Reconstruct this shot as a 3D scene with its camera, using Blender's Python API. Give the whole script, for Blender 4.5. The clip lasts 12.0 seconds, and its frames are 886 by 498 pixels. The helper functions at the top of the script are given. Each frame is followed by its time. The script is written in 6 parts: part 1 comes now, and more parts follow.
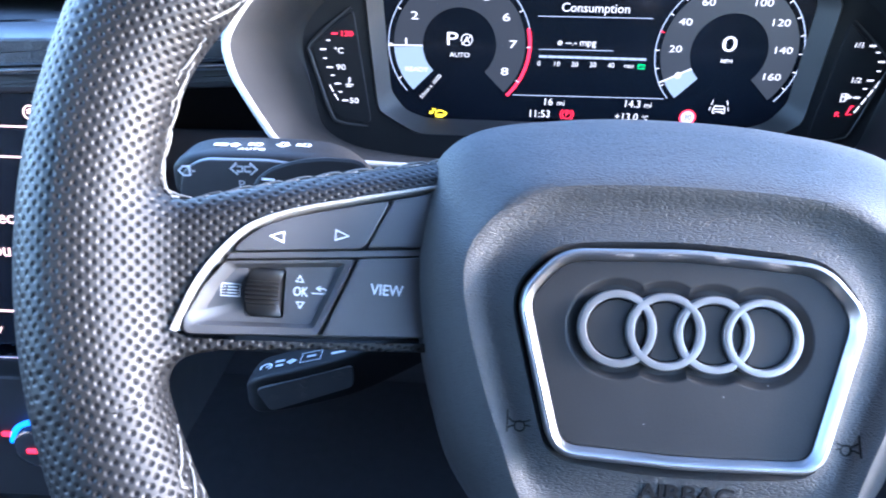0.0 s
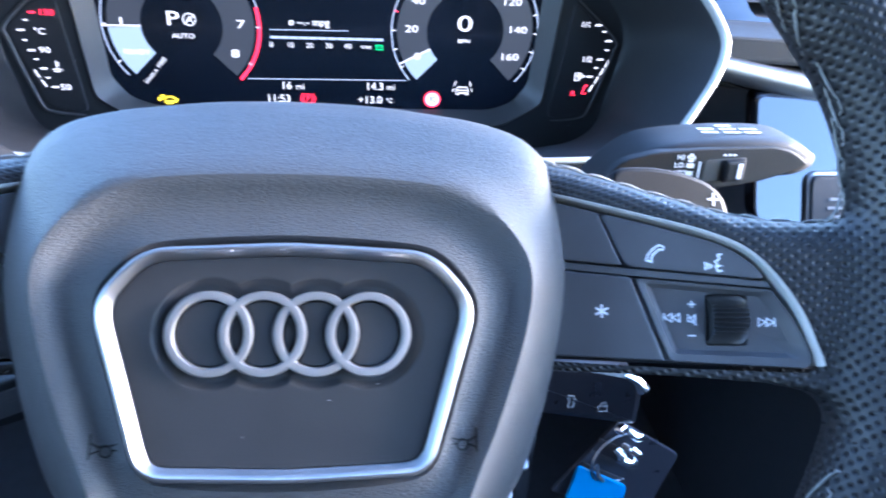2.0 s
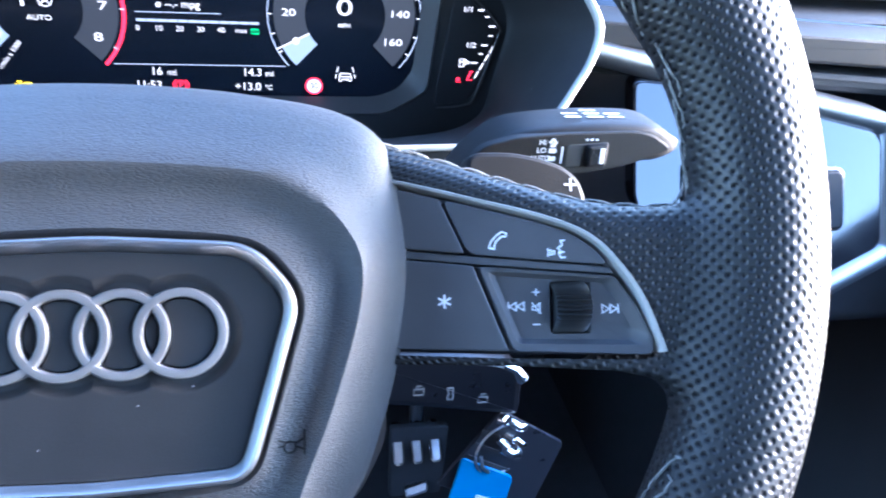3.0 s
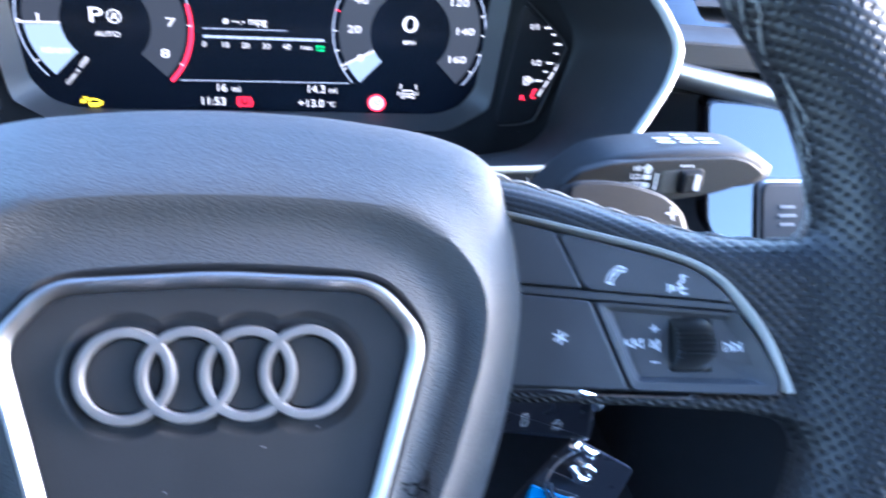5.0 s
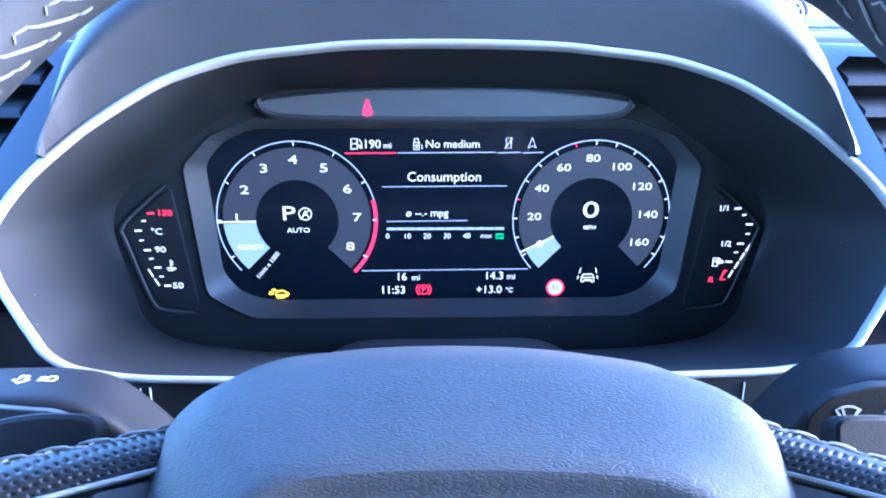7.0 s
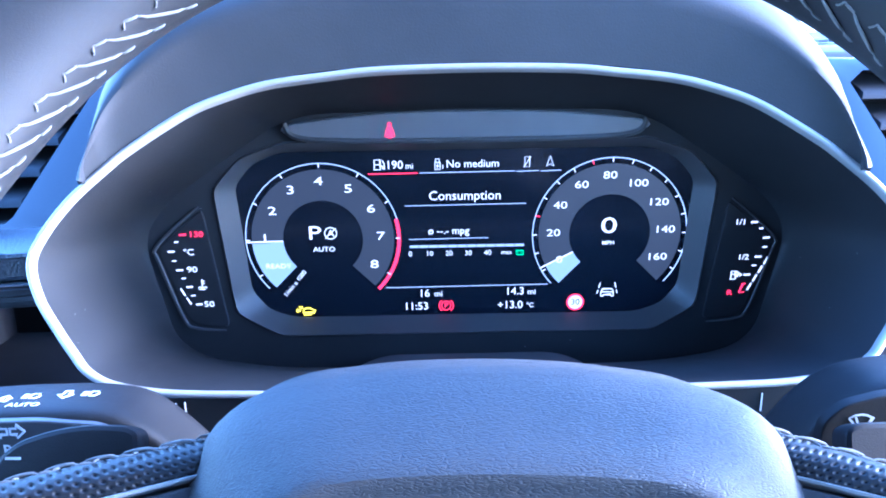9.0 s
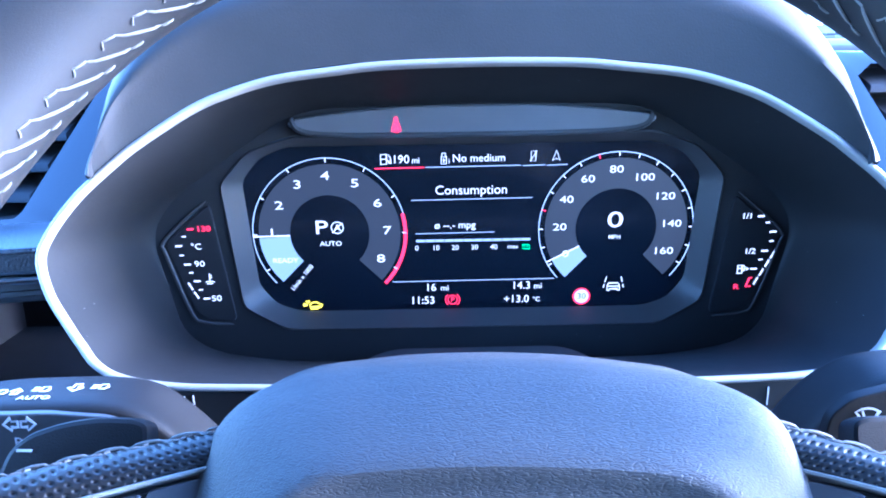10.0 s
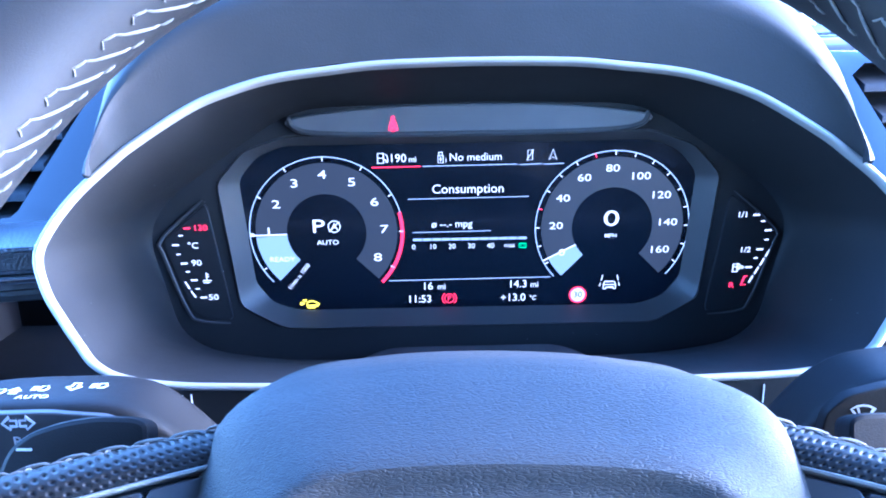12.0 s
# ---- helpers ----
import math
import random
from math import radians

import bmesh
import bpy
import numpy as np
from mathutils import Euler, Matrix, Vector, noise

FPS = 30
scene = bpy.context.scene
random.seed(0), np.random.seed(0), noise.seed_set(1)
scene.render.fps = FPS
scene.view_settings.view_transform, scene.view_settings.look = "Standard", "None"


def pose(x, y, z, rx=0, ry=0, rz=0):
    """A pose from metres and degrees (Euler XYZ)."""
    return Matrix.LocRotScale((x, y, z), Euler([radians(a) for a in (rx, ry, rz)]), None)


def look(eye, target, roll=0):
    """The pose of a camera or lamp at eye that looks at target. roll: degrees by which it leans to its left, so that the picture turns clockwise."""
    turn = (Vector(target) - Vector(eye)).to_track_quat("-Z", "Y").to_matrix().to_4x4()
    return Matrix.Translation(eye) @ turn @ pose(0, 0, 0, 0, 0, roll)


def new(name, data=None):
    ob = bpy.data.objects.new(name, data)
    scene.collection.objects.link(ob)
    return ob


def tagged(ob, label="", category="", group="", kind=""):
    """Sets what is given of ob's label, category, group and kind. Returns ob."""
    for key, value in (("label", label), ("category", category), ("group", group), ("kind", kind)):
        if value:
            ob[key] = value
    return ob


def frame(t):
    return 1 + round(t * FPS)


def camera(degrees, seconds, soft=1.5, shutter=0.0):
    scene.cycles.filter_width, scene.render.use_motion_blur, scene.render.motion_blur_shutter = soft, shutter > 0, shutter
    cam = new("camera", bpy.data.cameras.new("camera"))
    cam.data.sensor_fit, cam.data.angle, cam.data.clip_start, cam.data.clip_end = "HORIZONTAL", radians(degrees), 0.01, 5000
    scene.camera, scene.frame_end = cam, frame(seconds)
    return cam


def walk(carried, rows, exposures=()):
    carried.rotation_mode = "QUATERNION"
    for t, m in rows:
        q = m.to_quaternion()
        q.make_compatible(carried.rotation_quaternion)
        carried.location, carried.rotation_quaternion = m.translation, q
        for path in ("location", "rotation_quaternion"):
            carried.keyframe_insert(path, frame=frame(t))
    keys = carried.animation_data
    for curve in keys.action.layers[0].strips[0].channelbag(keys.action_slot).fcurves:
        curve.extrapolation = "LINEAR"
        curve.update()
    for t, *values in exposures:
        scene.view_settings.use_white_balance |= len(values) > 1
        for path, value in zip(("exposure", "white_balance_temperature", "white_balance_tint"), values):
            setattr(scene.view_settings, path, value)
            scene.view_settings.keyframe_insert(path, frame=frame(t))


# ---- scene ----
cam = camera(61.0, 12.0, 1.9, 0.5)
# the car stands nose down by a few degrees from the axes in which its parts are laid out
CAR = Matrix.Translation((0, 0, 1)) @ pose(0, 0, 0, -5.5) @ Matrix.Translation((0, 0, -1))
ROWS = [  # seconds, place in metres, turn in degrees
    (0.0, -0.0553, -0.1694, 1.1021, 64.54, -0.87, 3.45),
    (0.5, -0.0442, -0.1654, 1.1003, 64.41, -1.13, 1.59),
    (1.0, -0.0245, -0.1605, 1.1002, 64.21, -1.49, -0.88),
    (1.5, -0.0055, -0.1560, 1.1009, 64.03, -1.95, -3.74),
    (2.0, 0.0140, -0.1532, 1.0978, 63.85, -2.56, -6.75),
    (2.5, 0.0304, -0.1499, 1.0951, 63.61, -3.28, -9.58),
    (3.0, 0.0403, -0.1486, 1.0943, 63.50, -3.88, -11.88),
    (3.2, 0.0430, -0.1479, 1.0942, 63.37, -4.11, -12.65),
    (4.8, 0.0260, -0.1416, 1.0954, 63.53, -4.19, -11.62),
    (5.0, 0.0161, -0.1359, 1.0963, 63.94, -3.92, -10.65),
    (5.5, -0.0062, -0.1175, 1.1048, 66.09, -3.06, -7.61),
    (6.0, -0.0127, -0.1049, 1.1107, 69.19, -1.87, -5.21),
    (6.5, -0.0125, -0.1070, 1.1171, 71.84, -0.86, -3.48),
    (7.0, -0.0128, -0.1085, 1.1148, 73.96, -0.21, -2.35),
    (7.5, -0.0130, -0.1155, 1.1156, 74.98, 0.33, -1.53),
    (9.5, -0.0122, -0.1185, 1.1178, 75.22, 1.02, -0.69),
    (10.0, -0.0127, -0.1190, 1.1178, 74.82, 1.11, -0.44),
    (10.5, -0.0120, -0.1193, 1.1183, 74.71, 1.25, -0.47),
    (11.0, -0.0117, -0.1207, 1.1185, 74.77, 1.13, -0.56),
    (11.5, -0.0111, -0.1201, 1.1179, 74.75, 1.10, -0.56),
    (12.0, -0.0141, -0.1198, 1.1181, 74.71, 1.04, -0.88),
]
walk(cam, [(t, CAR @ pose(x, y, z, rx, ry, rz)) for t, x, y, z, rx, ry, rz in ROWS],
     [(0.0, 5.42, 5300, 18), (1.0, 5.58, 5300, 18), (3.2, 5.60, 5300, 18), (5.6, 5.60, 5300, 19), (6.4, 5.44, 4500, 21), (12.0, 5.43, 4250, 22)])

from mathutils.bvhtree import BVHTree

# ---- light ----
world = bpy.data.worlds.new("world")
scene.world = world
world.use_nodes = True
sky = world.node_tree.nodes.new("ShaderNodeTexSky")
sky.sky_type, sky.sun_disc = "NISHITA", False
sky.dust_density, sky.ozone_density = 0.5, 1.8
sky.sun_elevation, sky.sun_rotation = radians(12), radians(87)
world.node_tree.links.new(sky.outputs[0], world.node_tree.nodes["Background"].inputs[0])
world.node_tree.nodes["Background"].inputs[1].default_value = 0.15
sun = new("sun", bpy.data.lights.new("sun", "SUN"))
sun.data.energy, sun.data.angle, sun.data.color = 1.6, radians(20), (1.0, 0.88, 0.76)
sun.matrix_world = look((0, 0, 0), (-0.974, -0.045, -0.185))


# ---- materials ----
def nodes_of(name):
    m = bpy.data.materials.new(name)
    m.use_nodes = True
    return m, m.node_tree.nodes, m.node_tree.links, m.node_tree.nodes["Principled BSDF"]


def math_node(nt, links, op, a, b=None, c=None):
    n = nt.new("ShaderNodeMath")
    n.operation = op
    for i, v in enumerate((a, b, c)):
        if v is None:
            continue
        if isinstance(v, (int, float)):
            n.inputs[i].default_value = v
        else:
            links.new(v, n.inputs[i])
    return n.outputs[0]


def mottled(name, colour, rough=0.5, metal=0.0, grain=900.0, bump=0.15, spread=0.25, stain=60.0, coat=0.0, dist=0.0006, stretch=(1, 1, 1), spec=0.5, specks=False):
    """A surface with fine grain in its relief and a broader wear in its colour and gloss."""
    m, nt, links, b = nodes_of(name)
    b.inputs["Metallic"].default_value = metal
    b.inputs["Coat Weight"].default_value = coat
    b.inputs["Coat Roughness"].default_value = 0.06
    b.inputs["Specular IOR Level"].default_value = spec
    tc = nt.new("ShaderNodeTexCoord")
    mp = nt.new("ShaderNodeMapping")
    mp.inputs["Scale"].default_value = stretch
    links.new(tc.outputs["Object"], mp.inputs[0])
    broad = nt.new("ShaderNodeTexNoise")
    broad.inputs["Scale"].default_value, broad.inputs["Detail"].default_value = stain, 5
    links.new(tc.outputs["Object"], broad.inputs["Vector"])
    fine = nt.new("ShaderNodeTexNoise")
    fine.inputs["Scale"].default_value, fine.inputs["Detail"].default_value = grain, 4
    links.new(mp.outputs[0], fine.inputs["Vector"])
    ramp = nt.new("ShaderNodeMix")
    ramp.data_type = "RGBA"
    ramp.inputs[6].default_value = (*[c * (1 - spread) for c in colour], 1)
    ramp.inputs[7].default_value = (*[min(1, c * (1 + spread)) for c in colour], 1)
    links.new(broad.outputs[0], ramp.inputs[0])
    links.new(ramp.outputs[2], b.inputs["Base Color"])
    if specks:  # a few grains of pale dust
        cells = nt.new("ShaderNodeTexVoronoi")
        cells.inputs["Scale"].default_value = 130.0
        links.new(tc.outputs["Object"], cells.inputs["Vector"])
        few = math_node(nt, links, "LESS_THAN", cells.outputs["Distance"], 0.022)
        dust = nt.new("ShaderNodeMix")
        dust.data_type = "RGBA"
        dust.inputs[7].default_value = (0.35, 0.35, 0.36, 1)
        links.new(few, dust.inputs[0])
        links.new(ramp.outputs[2], dust.inputs[6])
        links.new(dust.outputs[2], b.inputs["Base Color"])
    r = math_node(nt, links, "MULTIPLY_ADD", broad.outputs[0], 0.16, rough - 0.08)
    links.new(r, b.inputs["Roughness"])
    bp = nt.new("ShaderNodeBump")
    bp.inputs["Strength"].default_value, bp.inputs["Distance"].default_value = bump, dist
    links.new(fine.outputs[0], bp.inputs["Height"])
    links.new(bp.outputs[0], b.inputs["Normal"])
    return m


def grained(name, colour, rough, scale=520.0, bump=0.5, dist=0.0005):
    """Moulded leather grain: small irregular cells with creases between them."""
    m, nt, links, b = nodes_of(name)
    tc = nt.new("ShaderNodeTexCoord")
    warp = nt.new("ShaderNodeTexNoise")
    warp.inputs["Scale"].default_value = 240
    links.new(tc.outputs["Object"], warp.inputs["Vector"])
    add = nt.new("ShaderNodeVectorMath")
    add.operation = "MULTIPLY_ADD"
    add.inputs[1].default_value = (0.0022, 0.0022, 0.0022)
    links.new(warp.outputs[1], add.inputs[0])
    links.new(tc.outputs["Object"], add.inputs[2])
    mp = nt.new("ShaderNodeMapping")
    mp.inputs["Scale"].default_value = (0.30, 1.2, 1.0)
    links.new(add.outputs[0], mp.inputs[0])
    cells = nt.new("ShaderNodeTexVoronoi")
    cells.feature = "DISTANCE_TO_EDGE"
    cells.inputs["Scale"].default_value = scale
    links.new(mp.outputs[0], cells.inputs["Vector"])
    h = nt.new("ShaderNodeMapRange")
    h.interpolation_type = "SMOOTHSTEP"
    h.inputs[1].default_value, h.inputs[2].default_value = 0.0, 0.24
    links.new(cells.outputs["Distance"], h.inputs[0])
    broad = nt.new("ShaderNodeTexNoise")
    broad.inputs["Scale"].default_value, broad.inputs["Detail"].default_value = 35, 4
    links.new(tc.outputs["Object"], broad.inputs["Vector"])
    mix = nt.new("ShaderNodeMix")
    mix.data_type = "RGBA"
    mix.inputs[6].default_value = (*[c * 0.8 for c in colour], 1)
    mix.inputs[7].default_value = (*[c * 1.2 for c in colour], 1)
    links.new(broad.outputs[0], mix.inputs[0])
    links.new(mix.outputs[2], b.inputs["Base Color"])
    b.inputs["Specular IOR Level"].default_value = 0.4
    links.new(math_node(nt, links, "MULTIPLY_ADD", broad.outputs[0], 0.15, rough - 0.07), b.inputs["Roughness"])
    bp = nt.new("ShaderNodeBump")
    bp.inputs["Strength"].default_value, bp.inputs["Distance"].default_value = bump, dist
    links.new(h.outputs[0], bp.inputs["Height"])
    links.new(bp.outputs[0], b.inputs["Normal"])
    return m


def perforated(name, colour, pitch=0.0038):
    """Leather with staggered rows of pressed holes, laid out in metres by its UV map."""
    m, nt, links, b = nodes_of(name)
    uv = nt.new("ShaderNodeUVMap")
    uv.uv_map = "metres"

    def lattice(shift):
        mp = nt.new("ShaderNodeMapping")
        mp.inputs["Location"].default_value = (shift, shift, 0)
        mp.inputs["Scale"].default_value = (1 / pitch, 1 / (pitch * 1.05), 1)
        links.new(uv.outputs[0], mp.inputs[0])
        fr = nt.new("ShaderNodeVectorMath")
        fr.operation = "FRACTION"
        links.new(mp.outputs[0], fr.inputs[0])
        off = nt.new("ShaderNodeVectorMath")
        off.operation = "MULTIPLY_ADD"
        off.inputs[1].default_value, off.inputs[2].default_value = (pitch, pitch * 1.05, 0), (-pitch / 2, -pitch * 0.525, 0)
        links.new(fr.outputs[0], off.inputs[0])
        ln = nt.new("ShaderNodeVectorMath")
        ln.operation = "LENGTH"
        links.new(off.outputs[0], ln.inputs[0])
        return ln.outputs["Value"]

    near = math_node(nt, links, "MINIMUM", lattice(0.0), lattice(0.5))
    hole = nt.new("ShaderNodeMapRange")
    hole.interpolation_type = "SMOOTHSTEP"
    hole.inputs[1].default_value, hole.inputs[2].default_value = 0.00020, 0.00120
    links.new(near, hole.inputs[0])
    tc = nt.new("ShaderNodeTexCoord")
    broad = nt.new("ShaderNodeTexNoise")
    broad.inputs["Scale"].default_value, broad.inputs["Detail"].default_value = 45, 6
    links.new(tc.outputs["Object"], broad.inputs["Vector"])
    fine = nt.new("ShaderNodeTexNoise")
    fine.inputs["Scale"].default_value, fine.inputs["Detail"].default_value = 1500, 3
    links.new(tc.outputs["Object"], fine.inputs["Vector"])
    mix = nt.new("ShaderNodeMix")
    mix.data_type = "RGBA"
    mix.inputs[6].default_value = (*[c * 0.75 for c in colour], 1)
    mix.inputs[7].default_value = (*[c * 1.25 for c in colour], 1)
    links.new(broad.outputs[0], mix.inputs[0])
    dark = nt.new("ShaderNodeMix")
    dark.data_type = "RGBA"
    dark.inputs[6].default_value = (0.004, 0.004, 0.005, 1)
    links.new(mix.outputs[2], dark.inputs[7])
    sharp = nt.new("ShaderNodeMapRange")
    sharp.inputs[1].default_value, sharp.inputs[2].default_value = 0.0, 0.30
    links.new(hole.outputs[0], sharp.inputs[0])
    links.new(sharp.outputs[0], dark.inputs[0])
    links.new(dark.outputs[2], b.inputs["Base Color"])
    links.new(math_node(nt, links, "MULTIPLY_ADD", broad.outputs[0], 0.16, 0.45), b.inputs["Roughness"])
    links.new(math_node(nt, links, "MULTIPLY_ADD", sharp.outputs[0], 0.25, 0.02), b.inputs["Specular IOR Level"])
    height = math_node(nt, links, "MULTIPLY_ADD", fine.outputs[0], 0.10, hole.outputs[0])
    bp = nt.new("ShaderNodeBump")
    bp.inputs["Strength"].default_value, bp.inputs["Distance"].default_value = 0.55, 0.0007
    links.new(height, bp.inputs["Height"])
    links.new(bp.outputs[0], b.inputs["Normal"])
    return m


LAMP = 0.10  # displays beside the daylight


def glow(name, colour, power, base=0.02):
    m, nt, links, b = nodes_of(name)
    b.inputs["Base Color"].default_value = (*[base * c for c in colour], 1)
    b.inputs["Roughness"].default_value = 0.4
    b.inputs["Emission Color"].default_value = (*colour, 1)
    b.inputs["Emission Strength"].default_value = power * LAMP
    return m


FUNNEL = mottled("binnacle_skin", (0.0135, 0.014, 0.0155), 0.6, 0.0, 1900, 0.25, 0.2, spec=0.2, specks=True)
LEATHER = perforated("perforated_leather", (0.0056, 0.0058, 0.0066))
SMOOTH = grained("smooth_leather", (0.0125, 0.013, 0.0148), 0.60, 2600.0, 0.12, 0.00015)
PAD = grained("grained_cover", (0.0200, 0.0206, 0.0226), 0.60, 1500.0, 0.44, 0.00024)
SATIN = mottled("satin_chrome", (0.28, 0.28, 0.29), 0.38, 1.0, 1400, 0.05, 0.06)
RING_METAL = mottled("ring_metal", (0.31, 0.31, 0.32), 0.32, 0.85, 1400, 0.04, 0.06)
CHROME = mottled("bright_chrome", (0.82, 0.83, 0.85), 0.14, 1.0, 900, 0.03, 0.05)
BADGE = mottled("badge_plate", (0.011, 0.0115, 0.013), 0.50, 0.0, 2600, 0.10, 0.2, spec=0.22, specks=True)
BUTTON = mottled("button_plastic", (0.031, 0.032, 0.036), 0.42, 0.0, 2800, 0.12, 0.2, spec=0.5)
BUTTON_SIDE = mottled("gap_plastic", (0.008, 0.008, 0.009), 0.6, 0.0, 1500, 0.1, 0.2)
KNURL = mottled("knurled_plastic", (0.007, 0.007, 0.0075), 0.42, 0.0, 1500, 0.1, 0.2, spec=0.4)
SOFT = mottled("soft_touch_plastic", (0.022, 0.023, 0.026), 0.62, 0.0, 1900, 0.25, 0.2)
HOOD = mottled("hood_skin", (0.019, 0.020, 0.022), 0.68, 0.0, 1300, 0.13, 0.2, spec=0.22)
FRAME = mottled("frame_plastic", (0.038, 0.038, 0.040), 0.50, 0.0, 2200, 0.12, 0.15)
GLOSS = mottled("piano_black", (0.006, 0.006, 0.008), 0.10, 0.0, 300, 0.0, 0.3)
SILVER = mottled("satin_silver", (0.31, 0.30, 0.285), 0.46, 0.45, 1600, 0.08, 0.05)
STALK = mottled("stalk_plastic", (0.0060, 0.0062, 0.0070), 0.58, 0.0, 2000, 0.2, 0.2, spec=0.16)
STITCH = mottled("grey_thread", (0.115, 0.113, 0.110), 0.8, 0.0, 2500, 0.5, 0.2)
PRINT = mottled("white_print", (0.46, 0.47, 0.50), 0.55, 0.0, 1200, 0.05, 0.1)
MOULD = mottled("embossed_mark", (0.004, 0.004, 0.005), 0.75, 0.0, 1200, 0.05, 0.1, spec=0.15)
DARK = mottled("footwell_plastic", (0.060, 0.062, 0.068), 0.8, 0.0, 500, 0.2, 0.2, spec=0.2)
GLASS = mottled("display_glass", (0.006, 0.008, 0.013), 0.16, 0.0, 300, 0.0, 0.2, spec=0.4)
WINDOW = mottled("gauge_window", (0.014, 0.0145, 0.0165), 0.52, 0.0, 2000, 0.05, 0.2, spec=0.22)
WEAVE = mottled("textured_decor", (0.05, 0.052, 0.058), 0.35, 0.6, 700, 0.8, 0.3)
PAINT = mottled("body_paint", (0.60, 0.60, 0.61), 0.3, 0.0, 60, 0.02, 0.08, 6, 0.6)
RUBBER = mottled("tyre_rubber", (0.02, 0.02, 0.021), 0.8, 0.0, 120, 0.4, 0.2)
ALLOY = mottled("alloy", (0.6, 0.6, 0.62), 0.3, 1.0, 200, 0.05, 0.1)
STEEL = mottled("brushed_steel", (0.46, 0.46, 0.47), 0.32, 1.0, 700, 0.2, 0.1)
BLUE_CARD = mottled("blue_card", (0.01, 0.16, 0.36), 0.35, 0.0, 400, 0.03, 0.1)
FOB = mottled("fob_plastic", (0.006, 0.006, 0.008), 0.3, 0.0, 900, 0.05, 0.2)
BLACK_CARD = mottled("black_card", (0.022, 0.022, 0.027), 0.3, 0.0, 400, 0.03, 0.2)
ASPHALT = mottled("asphalt", (0.06, 0.06, 0.062), 0.85, 0.0, 90, 0.6, 0.25, 2.0, dist=0.01)
LINING = mottled("headlining", (0.30, 0.30, 0.31), 0.9, 0.0, 500, 0.4, 0.1)
STRIP = mottled("smoked_strip", (0.085, 0.086, 0.092), 0.42, 0.0, 1500, 0.05, 0.15)
L_WHITE = glow("lit_white", (1.0, 0.97, 0.98), 0.44)
L_LINE = glow("lit_line", (0.70, 0.80, 1.0), 0.38)
L_BLUE = glow("lit_pale_blue", (0.46, 0.58, 0.72), 0.32)
L_SLATE = glow("lit_slate", (0.12, 0.135, 0.165), 0.15)
L_TICK = glow("dark_tick", (0.02, 0.04, 0.08), 0.3)
L_GREY = glow("lit_grey", (0.35, 0.40, 0.52), 0.6)
L_RED = glow("lit_red", (1.0, 0.025, 0.06), 0.95)
L_YELLOW = glow("lit_yellow", (1.0, 0.72, 0.02), 0.9)
L_GREEN = glow("lit_green", (0.05, 0.85, 0.25), 0.5)
L_PINK = glow("lit_peach", (1.0, 0.62, 0.55), 0.8)
L_CBLUE = glow("lit_blue", (0.03, 0.22, 1.0), 0.9)


# ---- building helpers ----
def part(name, bm, material, parent=None, label="", smooth=True):
    """Links a bmesh as one mesh object, under a thing or a part."""
    me = bpy.data.meshes.new(name)
    bm.normal_update()
    if smooth:
        for f in bm.faces:
            f.smooth = True
        for e in bm.edges:
            if len(e.link_faces) == 2 and e.calc_face_angle(0) > radians(38):
                e.smooth = False
    bm.to_mesh(me)
    bm.free()
    me.materials.append(material)
    ob = new(name, me)
    ob.parent = parent
    return tagged(ob, label) if label else ob


def thing(name, m, label, category, group="", kind=""):
    ob = new(name)
    ob.empty_display_size = 0.02
    ob.matrix_world = m
    return tagged(ob, label, category, group, kind)


def catmull(pts, n, closed=True):
    """n points spread along a smooth curve through pts."""
    p = [Vector(q) for q in pts]
    k = len(p)
    out = []
    for j in range(n):
        u = j * k / n if closed else j * (k - 1) / (n - 1)
        i = min(int(u), k - 1 if closed else k - 2)
        f = u - i
        a, b, c, d = ((p[(i + o) % k]) if closed else p[max(0, min(k - 1, i + o))] for o in (-1, 0, 1, 2))
        out.append(0.5 * ((2 * b) + (c - a) * f + (2 * a - 5 * b + 4 * c - d) * f * f + (3 * b - a - 3 * c + d) * f**3))
    return out


def rounded(pts, r, steps=5):
    """A polygon with its corners rounded."""
    p = [Vector(q[:2]) for q in pts]
    out = []
    for i, b in enumerate(p):
        a, c = p[i - 1], p[(i + 1) % len(p)]
        u, v = (a - b), (c - b)
        q = min(r, 0.45 * u.length, 0.45 * v.length)
        s, e = b + u.normalized() * q, b + v.normalized() * q
        for k in range(steps + 1):
            t = k / steps
            out.append(s * (1 - t) ** 2 + b * 2 * t * (1 - t) + e * t * t)
    return out


def inset(pts, d):
    """A counter-clockwise or clockwise polygon moved inward by d."""
    n = len(pts)
    area = sum(pts[i - 1].x * pts[i].y - pts[i].x * pts[i - 1].y for i in range(n))
    sg = 1 if area > 0 else -1
    out = []
    for i in range(n):
        a, b, c = pts[i - 1], pts[i], pts[(i + 1) % n]
        u, v = (b - a), (c - b)
        if u.length < 1e-9 or v.length < 1e-9:
            out.append(b.copy())
            continue
        u, v = u.normalized(), v.normalized()
        m = Vector((-u.y - v.y, u.x + v.x)) * sg
        k = max(0.35, 1 + u.dot(v))
        out.append(b + m * (d / k))
    return out


